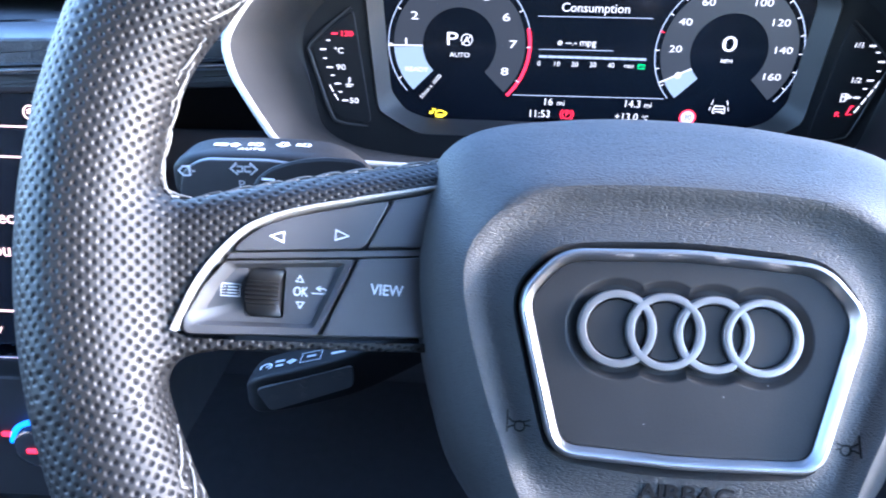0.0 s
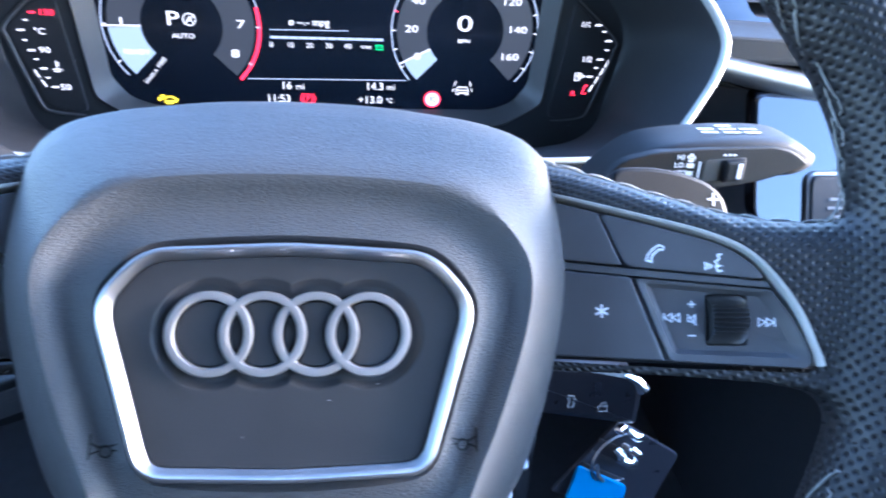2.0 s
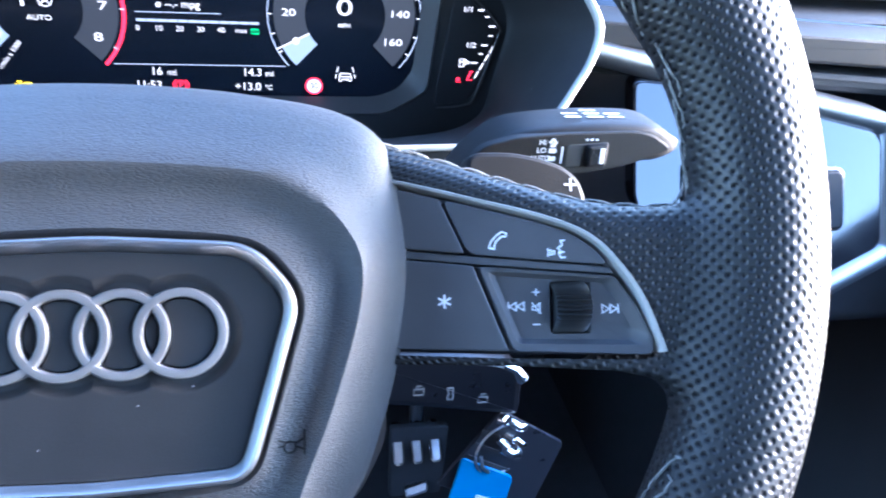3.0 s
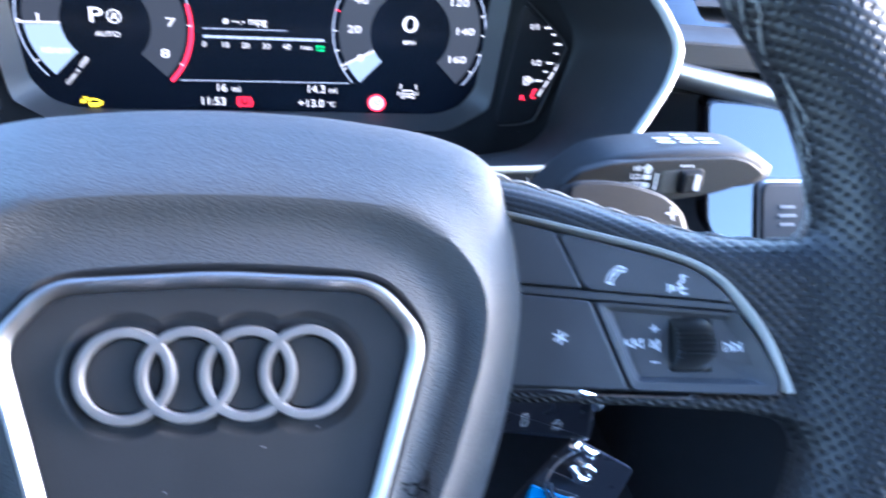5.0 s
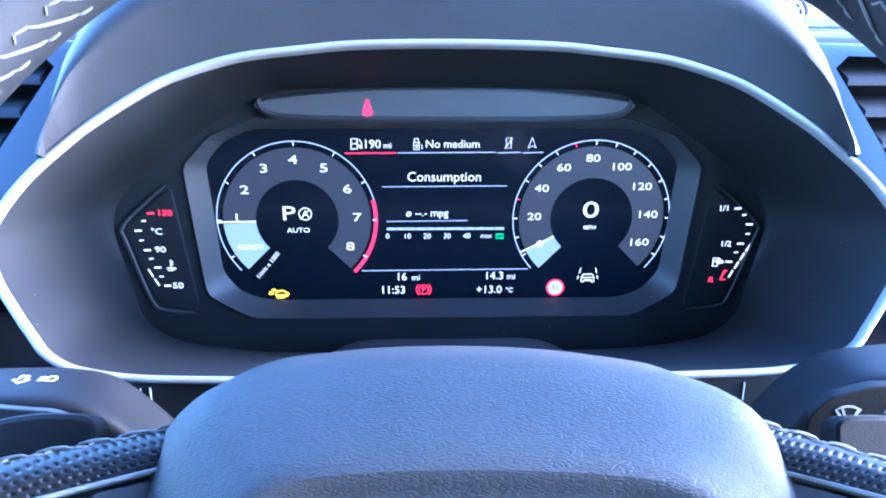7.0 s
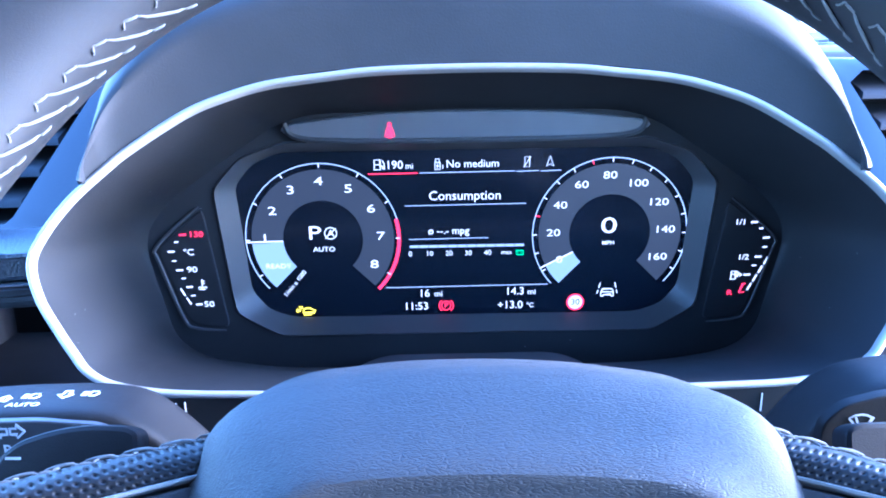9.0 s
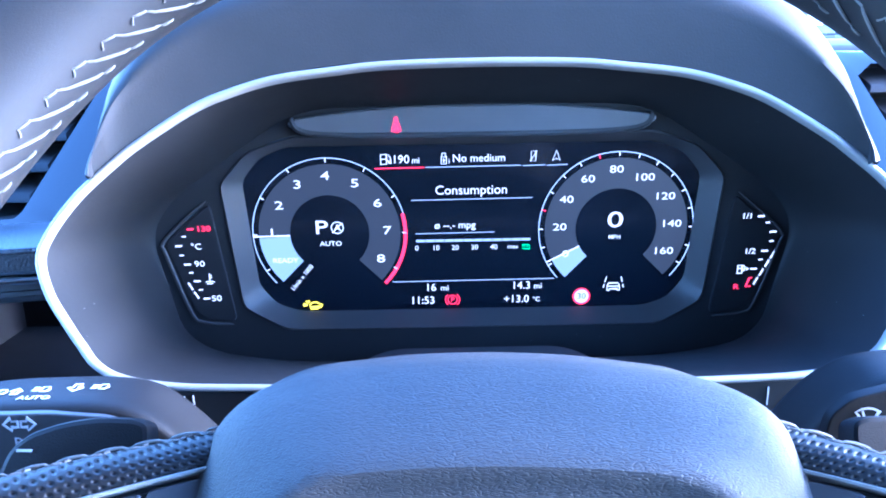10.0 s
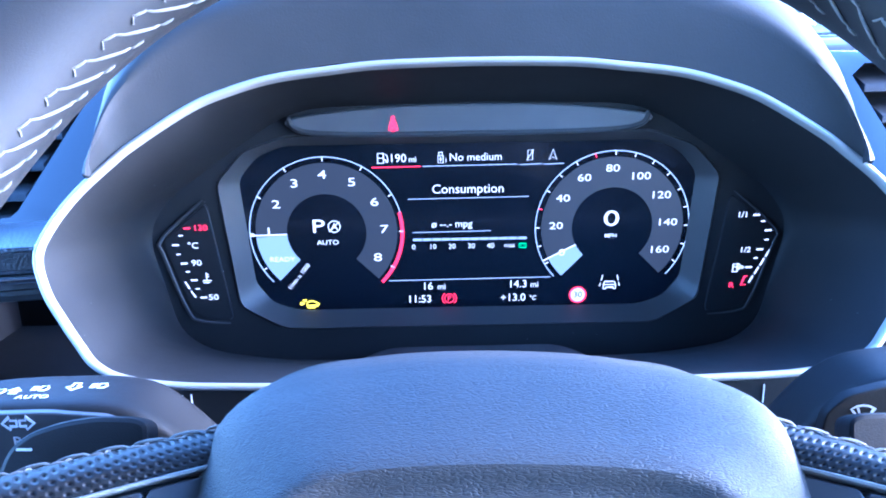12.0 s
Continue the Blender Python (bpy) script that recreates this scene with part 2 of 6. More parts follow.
def loft(loops, closed=True, cap_first=False, cap_last=False, uvs=None):
    """Skins loops of equal counts of points."""
    bm = bmesh.new()
    rows = [[bm.verts.new(p) for p in loop] for loop in loops]
    layer = bm.loops.layers.uv.new("metres") if uvs else None
    n = len(loops[0])
    for i in range(len(rows) - 1):
        for j in range(n if closed else n - 1):
            k = (j + 1) % n
            f = bm.faces.new((rows[i][j], rows[i][k], rows[i + 1][k], rows[i + 1][j]))
            if layer:
                for l, (a, b) in zip(f.loops, ((i, j), (i, j + 1), (i + 1, j + 1), (i + 1, j))):
                    l[layer].uv = uvs(a, b)
    if cap_first:
        bm.faces.new(rows[0][::-1])
    if cap_last:
        bm.faces.new(rows[-1])
    bmesh.ops.recalc_face_normals(bm, faces=bm.faces)
    return bm


def prism(outline, z0, z1, bevel=0.0004, lift=None, corner=0.0):
    """A plate with an eased upper edge. lift(x, y): extra height."""
    pts = rounded(outline, corner) if corner else [Vector(q[:2]) for q in outline]
    up = lift or (lambda x, y: 0.0)
    b = min(bevel, abs(z1 - z0) * 0.8)
    rings = [(pts, z0), (pts, z1 - b), (inset(pts, 0.3 * b), z1 - 0.3 * b), (inset(pts, b), z1)]
    loops = [[(p.x, p.y, z + up(p.x, p.y)) for p in q] for q, z in rings]
    top = rings[-1][0]
    c = sum(top, Vector((0, 0))) / len(top)
    turn = [(a - c).cross(d - c) for a, d in zip(top, top[1:] + top[:1])]
    star = all(v > 0 for v in turn) or all(v < 0 for v in turn)
    bm = loft(loops, True, True, not star)
    if star:
        bm.verts.ensure_lookup_table()
        n = len(top)
        edge = [bm.verts[3 * n + i] for i in range(n)]
        hub = bm.verts.new((c.x, c.y, z1 + up(c.x, c.y)))
        around = sum((top[(i + 1) % n] - top[i]).length for i in range(n))
        run, length = [edge[0]], 0.0
        for i in range(n):
            run.append(edge[(i + 1) % n])
            length += (top[(i + 1) % n] - top[i]).length
            if length > around / 40 or i == n - 1:
                bm.faces.new(run + [hub])
                run, length = [run[-1]], 0.0
        bmesh.ops.recalc_face_normals(bm, faces=bm.faces)
        for f in hub.link_faces:
            f.normal_update()
            if (f.normal.z > 0) != (z1 > z0):
                f.normal_flip()
        for i in range(n):
            e = bm.edges.get((edge[i], edge[(i + 1) % n]))
            if e:
                e.smooth = False
    for e in bm.edges:
        if len(e.link_faces) == 2 and max(len(f.verts) for f in e.link_faces) > 4:
            e.smooth = False
    return bm


def box(x0, x1, y0, y1, z0, z1, r=0.0):
    pts = [(x0, y0), (x1, y0), (x1, y1), (x0, y1)]
    return prism(pts, z0, z1, r or 0.0005, None, r or 0.0005)


def joined(*bms):
    out = bmesh.new()
    for b in bms:
        me = bpy.data.meshes.new("tmp")
        b.to_mesh(me)
        b.free()
        out.from_mesh(me)
        bpy.data.meshes.remove(me)
    return out


def strokes(lines, w, z0, z1, lift=None, at=(0, 0), size=1.0, turn=0.0):
    """Thin flat bars along polylines: the lines of symbols and ticks."""
    up = lift or (lambda x, y: 0.0)
    bm = bmesh.new()
    c, s = math.cos(radians(turn)), math.sin(radians(turn))

    def place(q):
        x, y = q[0] * size, q[1] * size
        return Vector((at[0] + c * x - s * y, at[1] + s * x + c * y))

    for line in lines:
        pts = [place(q) for q in line]
        sides = []
        for i, p in enumerate(pts):
            a, b = pts[max(0, i - 1)], pts[min(len(pts) - 1, i + 1)]
            if (pts[0] - pts[-1]).length < 1e-7 and i in (0, len(pts) - 1):
                a, b = pts[-2], pts[1]
            d = (b - a).normalized()
            k = 1.0
            if 0 < i < len(pts) - 1:
                e = (pts[i] - pts[i - 1]).normalized()
                k = 1 / max(0.5, abs(e.dot(d)))
            m = Vector((-d.y, d.x)) * (w / 2 * k)
            sides.append((p + m, p - m))
        rows = []
        for l, r in sides:
            rows.append([bm.verts.new((q.x, q.y, z + up(q.x, q.y))) for q, z in ((l, z0), (l, z1), (r, z1), (r, z0))])
        for a, b in zip(rows, rows[1:]):
            for i in range(3):
                bm.faces.new((a[i], a[i + 1], b[i + 1], b[i]))
        for r in (rows[0], rows[-1]):
            bm.faces.new(r)
    bmesh.ops.recalc_face_normals(bm, faces=bm.faces)
    return bm


def arc(cx, cy, r, a0, a1, n=32):
    return [(cx + r * math.cos(radians(a0 + (a1 - a0) * i / n)), cy + r * math.sin(radians(a0 + (a1 - a0) * i / n))) for i in range(n + 1)]


def sector(cx, cy, r0, r1, a0, a1, z0, z1, n=48):
    """A flat ring segment."""
    loops = []
    inner, outer = arc(cx, cy, r0, a0, a1, n), arc(cx, cy, r1, a0, a1, n)
    for (p, q) in zip(inner, outer):
        loops.append([(*p, z0), (*p, z1), (*q, z1), (*q, z0)])
    return loft(loops, True, True, True)


def letters(text, size, x, y, z, lift=None, turn=0.0, align="CENTER", bold=0.0, wide=1.0, thick=0.00005):
    """Built-in lettering as a mesh, its capitals about 0.7 of size high, centred on y."""
    cu = bpy.data.curves.new("t", "FONT")
    cu.body, cu.size, cu.align_x, cu.align_y = text, size, align, "CENTER"
    cu.extrude, cu.offset, cu.resolution_u = thick, bold, 3
    ob = bpy.data.objects.new("t", cu)
    scene.collection.objects.link(ob)
    me = bpy.data.meshes.new_from_object(ob.evaluated_get(bpy.context.evaluated_depsgraph_get()))
    bpy.data.objects.remove(ob)
    bm = bmesh.new()
    bm.from_mesh(me)
    bpy.data.meshes.remove(me)
    c, s = math.cos(radians(turn)), math.sin(radians(turn))
    for v in bm.verts:
        px, py = v.co.x * wide, v.co.y
        qx, qy = x + c * px - s * py, y + s * px + c * py
        v.co = (qx, qy, z + v.co.z + (lift(qx, qy) if lift else 0.0))
    return bm


def tube(path, rad, n=10, closed=False, flat=1.0):
    """A round bar along a path of points; rad: a radius or a function of 0..1."""
    p = [Vector(q) for q in path]
    loops, k = [], len(p)
    ref = Vector((0, 0, 1))
    for i in range(k):
        d = (p[(i + 1) % k] - p[i - 1]) if closed else (p[min(k - 1, i + 1)] - p[max(0, i - 1)])
        d.normalize()
        u = d.cross(ref)
        u = u.normalized() if u.length > 1e-4 else Vector((1, 0, 0))
        v = u.cross(d)
        r = rad(i / max(1, k - 1)) if callable(rad) else rad
        loops.append([p[i] + u * (r * math.cos(2 * math.pi * j / n)) + v * (r * flat * math.sin(2 * math.pi * j / n)) for j in range(n)])
    if closed:
        loops.append(loops[0])
        bm = loft(loops)
        bmesh.ops.remove_doubles(bm, verts=bm.verts, dist=1e-7)
        return bm
    return loft(loops, True, True, True)


# ---- steering wheel ----
WHEEL = pose(0, 0, 1.0, 59.98, 1.905, -1.10) @ pose(0, 0, 0, 0, 0, 0.8)
wheel = thing("steering_wheel", CAR @ WHEEL, "black perforated leather steering wheel with grey stitching", "steering wheel")
WX, WY = 0.001, 0.026


def rim_point(th, ph, out=0.0):
    """A point of the rim's skin: th round the wheel, ph round its section (0 outward, 90 towards the driver)."""
    a = (math.degrees(th) + 360) % 360
    a = a if a <= 180 else a - 360
    a = min(a, 180 - a) if a > 0 else a
    ro, ri = 0.1825, 0.1475 - 0.0085 * math.exp(-(((a - 28) / (11 if a < 28 else 24)) ** 2))
    s = math.sin(th)
    if s < 0:
        k = min(1.0, 0.142 / (0.182 * max(1e-3, -s)))
        ro, ri = ro * k, ri * k
    rm, h = (ro + ri) / 2, (ro - ri) / 2 + out
    rz = 0.0165 + out
    r = rm + h * math.cos(ph)
    return Vector((WX + r * math.cos(th), WY + r * math.sin(th), -0.003 + rz * math.sin(ph)))


NT, NP = 240, 36
rim_loops = [[rim_point(2 * math.pi * i / NT, 2 * math.pi * j / NP) for j in range(NP)] for i in range(NT + 1)]
TOP_0, TOP_1 = round(NT * 27 / 360), round(NT * 153 / 360)


def rim_uv(first):
    return lambda i, j: (2 * math.pi * (i + first) / NT * 0.165, 2 * math.pi * j / NP * 0.0172)


rim = part("rim", loft(rim_loops[TOP_1:] + rim_loops[1:TOP_0 + 1], True, uvs=rim_uv(TOP_1)), LEATHER, wheel, "black perforated leather rim with thumb rests")
part("rim_top", loft(rim_loops[TOP_0:TOP_1 + 1], True, uvs=rim_uv(TOP_0)), SMOOTH, wheel, "smooth black leather upper rim")


def panel_lift(x, y):
    """The switch panels slope up from the hub towards the rim."""
    return -0.0187 + 0.28 * (abs(x) - 0.082)


# outline of the right-hand switch opening; the left one mirrors it
SPOKE_IN = [(0.060, 0.0400), (0.0780, 0.0352), (0.0930, 0.0313), (0.1060, 0.0276), (0.1120, 0.0255), (0.1165, 0.0232), (0.1190, 0.0217), (0.1213, 0.0198), (0.1238, 0.0171), (0.1262, 0.0140), (0.1288, 0.0100),
            (0.1314, 0.0056), (0.1338, 0.0004), (0.1352, -0.0035), (0.1360, -0.0060), (0.1362, -0.0088), (0.1330, -0.0105), (0.1230, -0.0104), (0.100, -0.0098), (0.060, -0.0080)]
FILLET = 0.0085


def rim_field(x, y, z, sign):
    """Distance from the rim's skin, in mirrored axes."""
    dx, dy = x - sign * WX, y - WY
    r, a = np.hypot(dx, dy), np.degrees(np.arctan2(dy, dx))
    ri = 0.1475 - 0.0085 * np.exp(-(((a - 28) / np.where(a < 28, 11, 24)) ** 2))
    rm, h = (0.1825 + ri) / 2, (0.1825 - ri) / 2
    q = np.hypot((r - rm) / h, (z + 0.003) / 0.0165)
    fade = np.clip((np.abs(a - 1.0) - 20.0) / 4.0, 0, 1)
    return (q - 1) * 0.0165 - 0.00025 + 0.0006 * fade


def spoke_sag(x, sign):
    """The upper edge of the right-hand spoke runs a little lower between hub and rim."""
    return np.interp(x, (0.064, 0.080, 0.100, 0.118, 0.130, 0.142), (0.0, -0.0016, -0.0038, -0.0046, -0.0030, 0.0)) * max(0, sign)


def spoke_field(x, y, z, sign):
    """Distance from the leather body of a spoke: flat above, round along its free edges."""
    up = np.interp(x, (0.06, 0.08, 0.10, 0.12, 0.134, 0.16), (0.0500, 0.0452, 0.0406, 0.0352, 0.0308, 0.0230)) + 0.0012 * sign + spoke_sag(x, sign)
    low = np.interp(x, (0.06, 0.10, 0.125, 0.135, 0.16), (-0.0108, -0.0118, -0.0134, -0.0156, -0.0200))
    top = -0.0187 + 0.28 * (x - 0.082) + 0.0014
    w = np.clip((y - 0.0) / 0.02, 0, 1)
    r = 0.0026 + 0.0076 * w * w * (3 - 2 * w)
    d1 = np.abs(z - top + 0.016) - 0.016 + r
    d2 = np.maximum(y - up, low - y) + r
    return np.minimum(np.maximum(d1, d2), 0) + np.hypot(np.maximum(d1, 0), np.maximum(d2, 0)) - r


def wheel_field(x, y, z, sign):
    """Rim and spoke in one skin, with a round fillet where they meet."""
    f, g = rim_field(x, y, z, sign), spoke_field(x, y, z, sign)
    return np.maximum(FILLET, np.minimum(f, g)) - np.hypot(np.maximum(FILLET - f, 0), np.maximum(FILLET - g, 0))


def settle(p, sign, out=0.0, steps=4):
    """Moves points onto the skin."""
    e = 1e-5
    for _ in range(steps):
        f = wheel_field(p[:, 0], p[:, 1], p[:, 2], sign) - out
        g = np.stack([wheel_field(*(p + e * np.eye(3)[k]).T, sign) - wheel_field(*(p - e * np.eye(3)[k]).T, sign) for k in range(3)], 1) / (2 * e)
        p = p - np.clip(f / np.maximum((g * g).sum(1), 0.2), -0.002, 0.002)[:, None] * g
    return p, g / np.linalg.norm(g, axis=1)[:, None]


def outside(px, py, poly):
    """Signed distance from a polygon, outside positive, and the nearest point of its edge."""
    best, near, inside = np.full(px.shape, 1e9), np.zeros(px.shape + (2,)), np.zeros(px.shape, bool)
    for (ax, ay), (bx, by) in zip(poly, poly[1:] + poly[:1]):
        ux, uy = bx - ax, by - ay
        t = np.clip(((px - ax) * ux + (py - ay) * uy) / (ux * ux + uy * uy), 0, 1)
        qx, qy = ax + t * ux, ay + t * uy
        d = np.hypot(px - qx, py - qy)
        m = d < best
        best = np.where(m, d, best)
        near[m] = np.stack([qx, qy], -1)[m]
        inside ^= ((ay > py) != (by > py)) & (px < ux * (py - ay) / (uy if abs(uy) > 1e-12 else 1e-12) + ax)
    return np.where(inside, -best, best), near


def spoke_web(sign):
    """The skin of spoke and rim together, netted over a grid of cells, open where the switches sit."""
    step = 0.0011
    ax = [np.arange(lo, hi, step) for lo, hi in ((0.060, 0.172), (-0.036, 0.086), (-0.036, 0.016))]
    gx, gy, gz = np.meshgrid(*ax, indexing="ij")
    f = wheel_field(gx, gy, gz, sign)
    s = f < 0
    shape = tuple(n - 1 for n in f.shape)
    total, count = np.zeros(shape + (3,)), np.zeros(shape)
    for k in range(3):
        lo, hi = [slice(None)] * 3, [slice(None)] * 3
        lo[k], hi[k] = slice(0, -1), slice(1, None)
        cross = s[tuple(lo)] != s[tuple(hi)]
        fa, fb = f[tuple(lo)], f[tuple(hi)]
        t = np.where(cross, fa / np.where(cross, fa - fb, 1), 0)
        others = [j for j in range(3) if j != k]
        for o0 in (0, 1):
            for o1 in (0, 1):
                pick = [slice(None)] * 3
                for j, o in zip(others, (o0, o1)):
                    pick[j] = slice(o, o + shape[j])
                c, tt = cross[tuple(pick)], t[tuple(pick)]
                off = [0, 0, 0]
                off[others[0]], off[others[1]] = o0, o1
                for j in range(3):
                    total[..., j] += np.where(c, tt if j == k else off[j], 0)
                count += c
    live = count > 0
    ids = np.full(shape, -1)
    ids[live] = np.arange(live.sum())
    base = np.stack(np.nonzero(live), 1)
    verts = np.array([a[0] for a in ax]) + (base + total[live] / count[live][:, None]) * step
    verts, _ = settle(verts, sign)
    quads = []
    for k in range(3):
        lo, hi = [slice(1, -1)] * 3, [slice(1, -1)] * 3
        lo[k], hi[k] = slice(0, -1), slice(1, None)
        where = np.stack(np.nonzero(s[tuple(lo)] != s[tuple(hi)]), 1)
        others = [j for j in range(3) if j != k]
        for j in others:
            where[:, j] += 1
        corner = []
        for o0, o1 in ((0, 0), (1, 0), (1, 1), (0, 1)):
            w = where.copy()
            w[:, others[0]] -= o0
            w[:, others[1]] -= o1
            corner.append(ids[w[:, 0], w[:, 1], w[:, 2]])
        quads.append(np.stack(corner, 1))
    quads = np.concatenate(quads)
    # ease the skin down to the edge of the switch opening and open it there
    d, near = outside(verts[:, 0], verts[:, 1], SPOKE_IN)
    lip = -0.0187 + 0.28 * (verts[:, 0] - 0.082) + 0.0012
    upper = verts[:, 2] > lip - 0.006
    t = np.clip(d / 0.0075, 0, 1)
    t = t * t * (3 - 2 * t)
    verts[:, 2] = np.where(upper, lip + (verts[:, 2] - lip) * t, verts[:, 2])
    cut = upper & (d < 0)
    verts[cut, :2] = near[cut]
    gone = (upper & (d < -0.0016)) | (verts[:, 0] > 0.1655)
    quads = quads[~gone[quads].any(1)]
    bm = bmesh.new()
    used = np.unique(quads)
    vs = {int(i): bm.verts.new((sign * verts[i, 0], verts[i, 1], verts[i, 2])) for i in used}
    layer = bm.loops.layers.uv.new("metres")
    for q in quads:
        try:
            face = bm.faces.new([vs[int(i)] for i in q])
        except ValueError:
            continue
        for l in face.loops:
            dx, dy = l.vert.co.x - WX, l.vert.co.y - WY
            a = math.atan2(dy, dx) % (2 * math.pi) if sign < 0 else math.atan2(dy, dx)
            l[layer].uv = (a * 0.165, 0.02702 + 0.165 - math.hypot(dx, dy) + 0.55 * max(0.0, 0.0135 - l.vert.co.z))
    bmesh.ops.recalc_face_normals(bm, faces=bm.faces)
    return bm


def trim_bar(sign):
    """The bright line that frames a switch panel, tapering at the rim."""
    path = catmull([(0.060, 0.0396), (0.0725, 0.0366), (0.0915, 0.0315), (0.1084, 0.0266), (0.1188, 0.0217), (0.1256, 0.0147), (0.1314, 0.0054), (0.1353, -0.005), (0.1364, -0.0085)], 60, False)
    loops = []
    for i, p in enumerate(path):
        a, b = path[max(0, i - 1)], path[min(59, i + 1)]
        d = (b - a).normalized()
        nrm = Vector((-d.y, d.x))
        w = 0.00050 + 0.00040 * min(1.0, i / 48)
        z = panel_lift(p.x, p.y)
        loops.append([(sign * (p.x + nrm.x * o), p.y + nrm.y * o, z + h) for o, h in ((-w, -0.0075), (-w, 0.0012), (-0.5 * w, 0.0021), (0.5 * w, 0.0024), (w, 0.0016), (w, -0.0075))])
    return loft(loops, True, True, True)


BTN_TOP = [(0.0822, 0.0322), (0.0886, 0.0176), (0.1236, 0.0140), (0.1206, 0.0178), (0.1150, 0.0222), (0.1084, 0.0249), (0.0915, 0.0298)]
BTN_BLANK = [(0.062, 0.0372), (0.0725, 0.0348), (0.0813, 0.0325), (0.0877, 0.0178), (0.062, 0.0205)]
BTN_SCROLL = [(0.0908, 0.0144), (0.1250, 0.0112), (0.1300, 0.0040), (0.1345, -0.0058), (0.1338, -0.0094), (0.0994, -0.0080)]
BTN_INNER = [(0.0897, 0.0146), (0.0983, -0.0079), (0.062, -0.0066), (0.062, 0.0175)]
PANEL_BASE = [(0.060, 0.0385), (0.0915, 0.0312), (0.1084, 0.0262), (0.1186, 0.0215), (0.1254, 0.0147), (0.1312, 0.0054), (0.1352, -0.005), (0.1352, -0.0098), (0.098, -0.0092), (0.060, -0.0078)]


def mirrored(pts, sign):
    return [(sign * x, y) for x, y in pts]


def recessed(sign):
    """The button round the scroll wheel: a plate with a sunk bed."""
    outer = rounded(mirrored(BTN_SCROLL, sign), 0.0012, 4)
    bed = rounded(mirrored([(0.0932, 0.0132), (0.1242, 0.0104), (0.1288, 0.0040), (0.1326, -0.0042), (0.1316, -0.0068), (0.1006, -0.0060)], sign), 0.0010, 4)
    c = Vector((sign * 0.1125, 0.0028))
    slot = rounded([(sign * 0.1147 + dx, 0.0032 + dy) for dx, dy in ((-0.0052, -0.0070), (0.0052, -0.0070), (0.0052, 0.0070), (-0.0052, 0.0070))], 0.0009, 4)
    o, b, sl = (polar(pts, 180, c) for pts in (outer, bed, slot))
    floor = [q + (c - q) * 0.13 for q in b]
    rows = [(o, -0.0058), (o, 0.0008), ([q + (c - q) * 0.02 for q in o], 0.0014), (b, 0.0011), (floor, -0.0012), (sl, -0.0012), ([q + (c - q) * 0.02 for q in sl], -0.0015), ([q + (c - q) * 0.02 for q in sl], -0.0056)]
    return loft([[(q.x, q.y, z + panel_lift(q.x, q.y)) for q in pts] for pts, z in rows], True, True, True)


def polar(pts, n, c):
    """The polygon's points in n even directions from c."""
    c = Vector(c)
    out = []
    k = len(pts)
    for j in range(n):
        a = 2 * math.pi * j / n
        d = Vector((math.cos(a), math.sin(a)))
        best = None
        for i in range(k):
            p, q = Vector(pts[i][:2]) - c, Vector(pts[(i + 1) % k][:2]) - c
            e = q - p
            den = d.x * e.y - d.y * e.x
            if abs(den) < 1e-12:
                continue
            t = (p.x * e.y - p.y * e.x) / den
            s = (p.x * d.y - p.y * d.x) / den
            if t > 0 and -1e-6 <= s <= 1 + 1e-6 and (best is None or t > best):
                best = t
        out.append(c + d * (best or 0.001))
    return out


def scroll_wheel(sign):
    """A ribbed thumb wheel, its axle level."""
    cx, cy, r, hw = sign * 0.1147, 0.0032, 0.0080, 0.0043
    loops = []
    nr = 72
    for x in (-hw, -hw + 0.0006, hw - 0.0006, hw):
        edge = 0.0005 if abs(x) == hw else 0.0
        loop = []
        for j in range(nr):
            a = 2 * math.pi * j / nr
            rr = r - edge + (0.00055 if j % 2 else -0.00055)
            loop.append((cx + x, cy + rr * 0.84 * math.cos(a), panel_lift(cx + x, cy) - 0.0054 + rr * math.sin(a)))
        loops.append(loop)
    return loft(loops, True, True, True)


PZ = 0.0013
for sign, side_label in ((-1, "dark switch panel with menu and view buttons"), (1, "dark switch panel with phone and volume buttons")):
    part("spoke_cover", spoke_web(sign), LEATHER, wheel, "perforated leather cover of the spoke")
    part("trim_bar", trim_bar(sign), SILVER, wheel, "satin chrome trim line")
    panel = part("switch_panel", prism(mirrored(PANEL_BASE, sign), -0.0085, -0.0055, 0.0003, panel_lift), BUTTON_SIDE, wheel, side_label)
    part("button", prism(mirrored(BTN_TOP, sign), -0.0058, PZ, 0.0003, panel_lift, 0.0024), BUTTON, panel, smooth=False)
    part("button", prism(mirrored(BTN_BLANK, sign), -0.0058, PZ, 0.0004, panel_lift, 0.0008), BUTTON, panel, smooth=False)
    part("button", prism(mirrored(BTN_INNER, sign), -0.0058, PZ, 0.0004, panel_lift, 0.0008), BUTTON, panel, smooth=False)
    part("divider", prism(mirrored([(0.062, 0.0200), (0.0880, 0.0172), (0.1240, 0.0135), (0.1252, 0.0117), (0.0905, 0.0149), (0.062, 0.0180)], sign), -0.0058, 0.0007, 0.0003, panel_lift), BUTTON, panel, "narrow bar between the buttons", smooth=False)
    part("scroll_button", recessed(sign), BUTTON, panel, "button plate with a sunk bed")
    part("scroll_wheel", scroll_wheel(sign), KNURL, panel, "ribbed thumb wheel")


def mark(lines, at, size, w=0.00038, z=PZ, turn=0.0, material=PRINT, parent=None, name="symbol"):
    return part(name, strokes(lines, w, z - 0.0002, z + 0.00006, panel_lift, at, size, turn), material, parent or wheel, smooth=False)


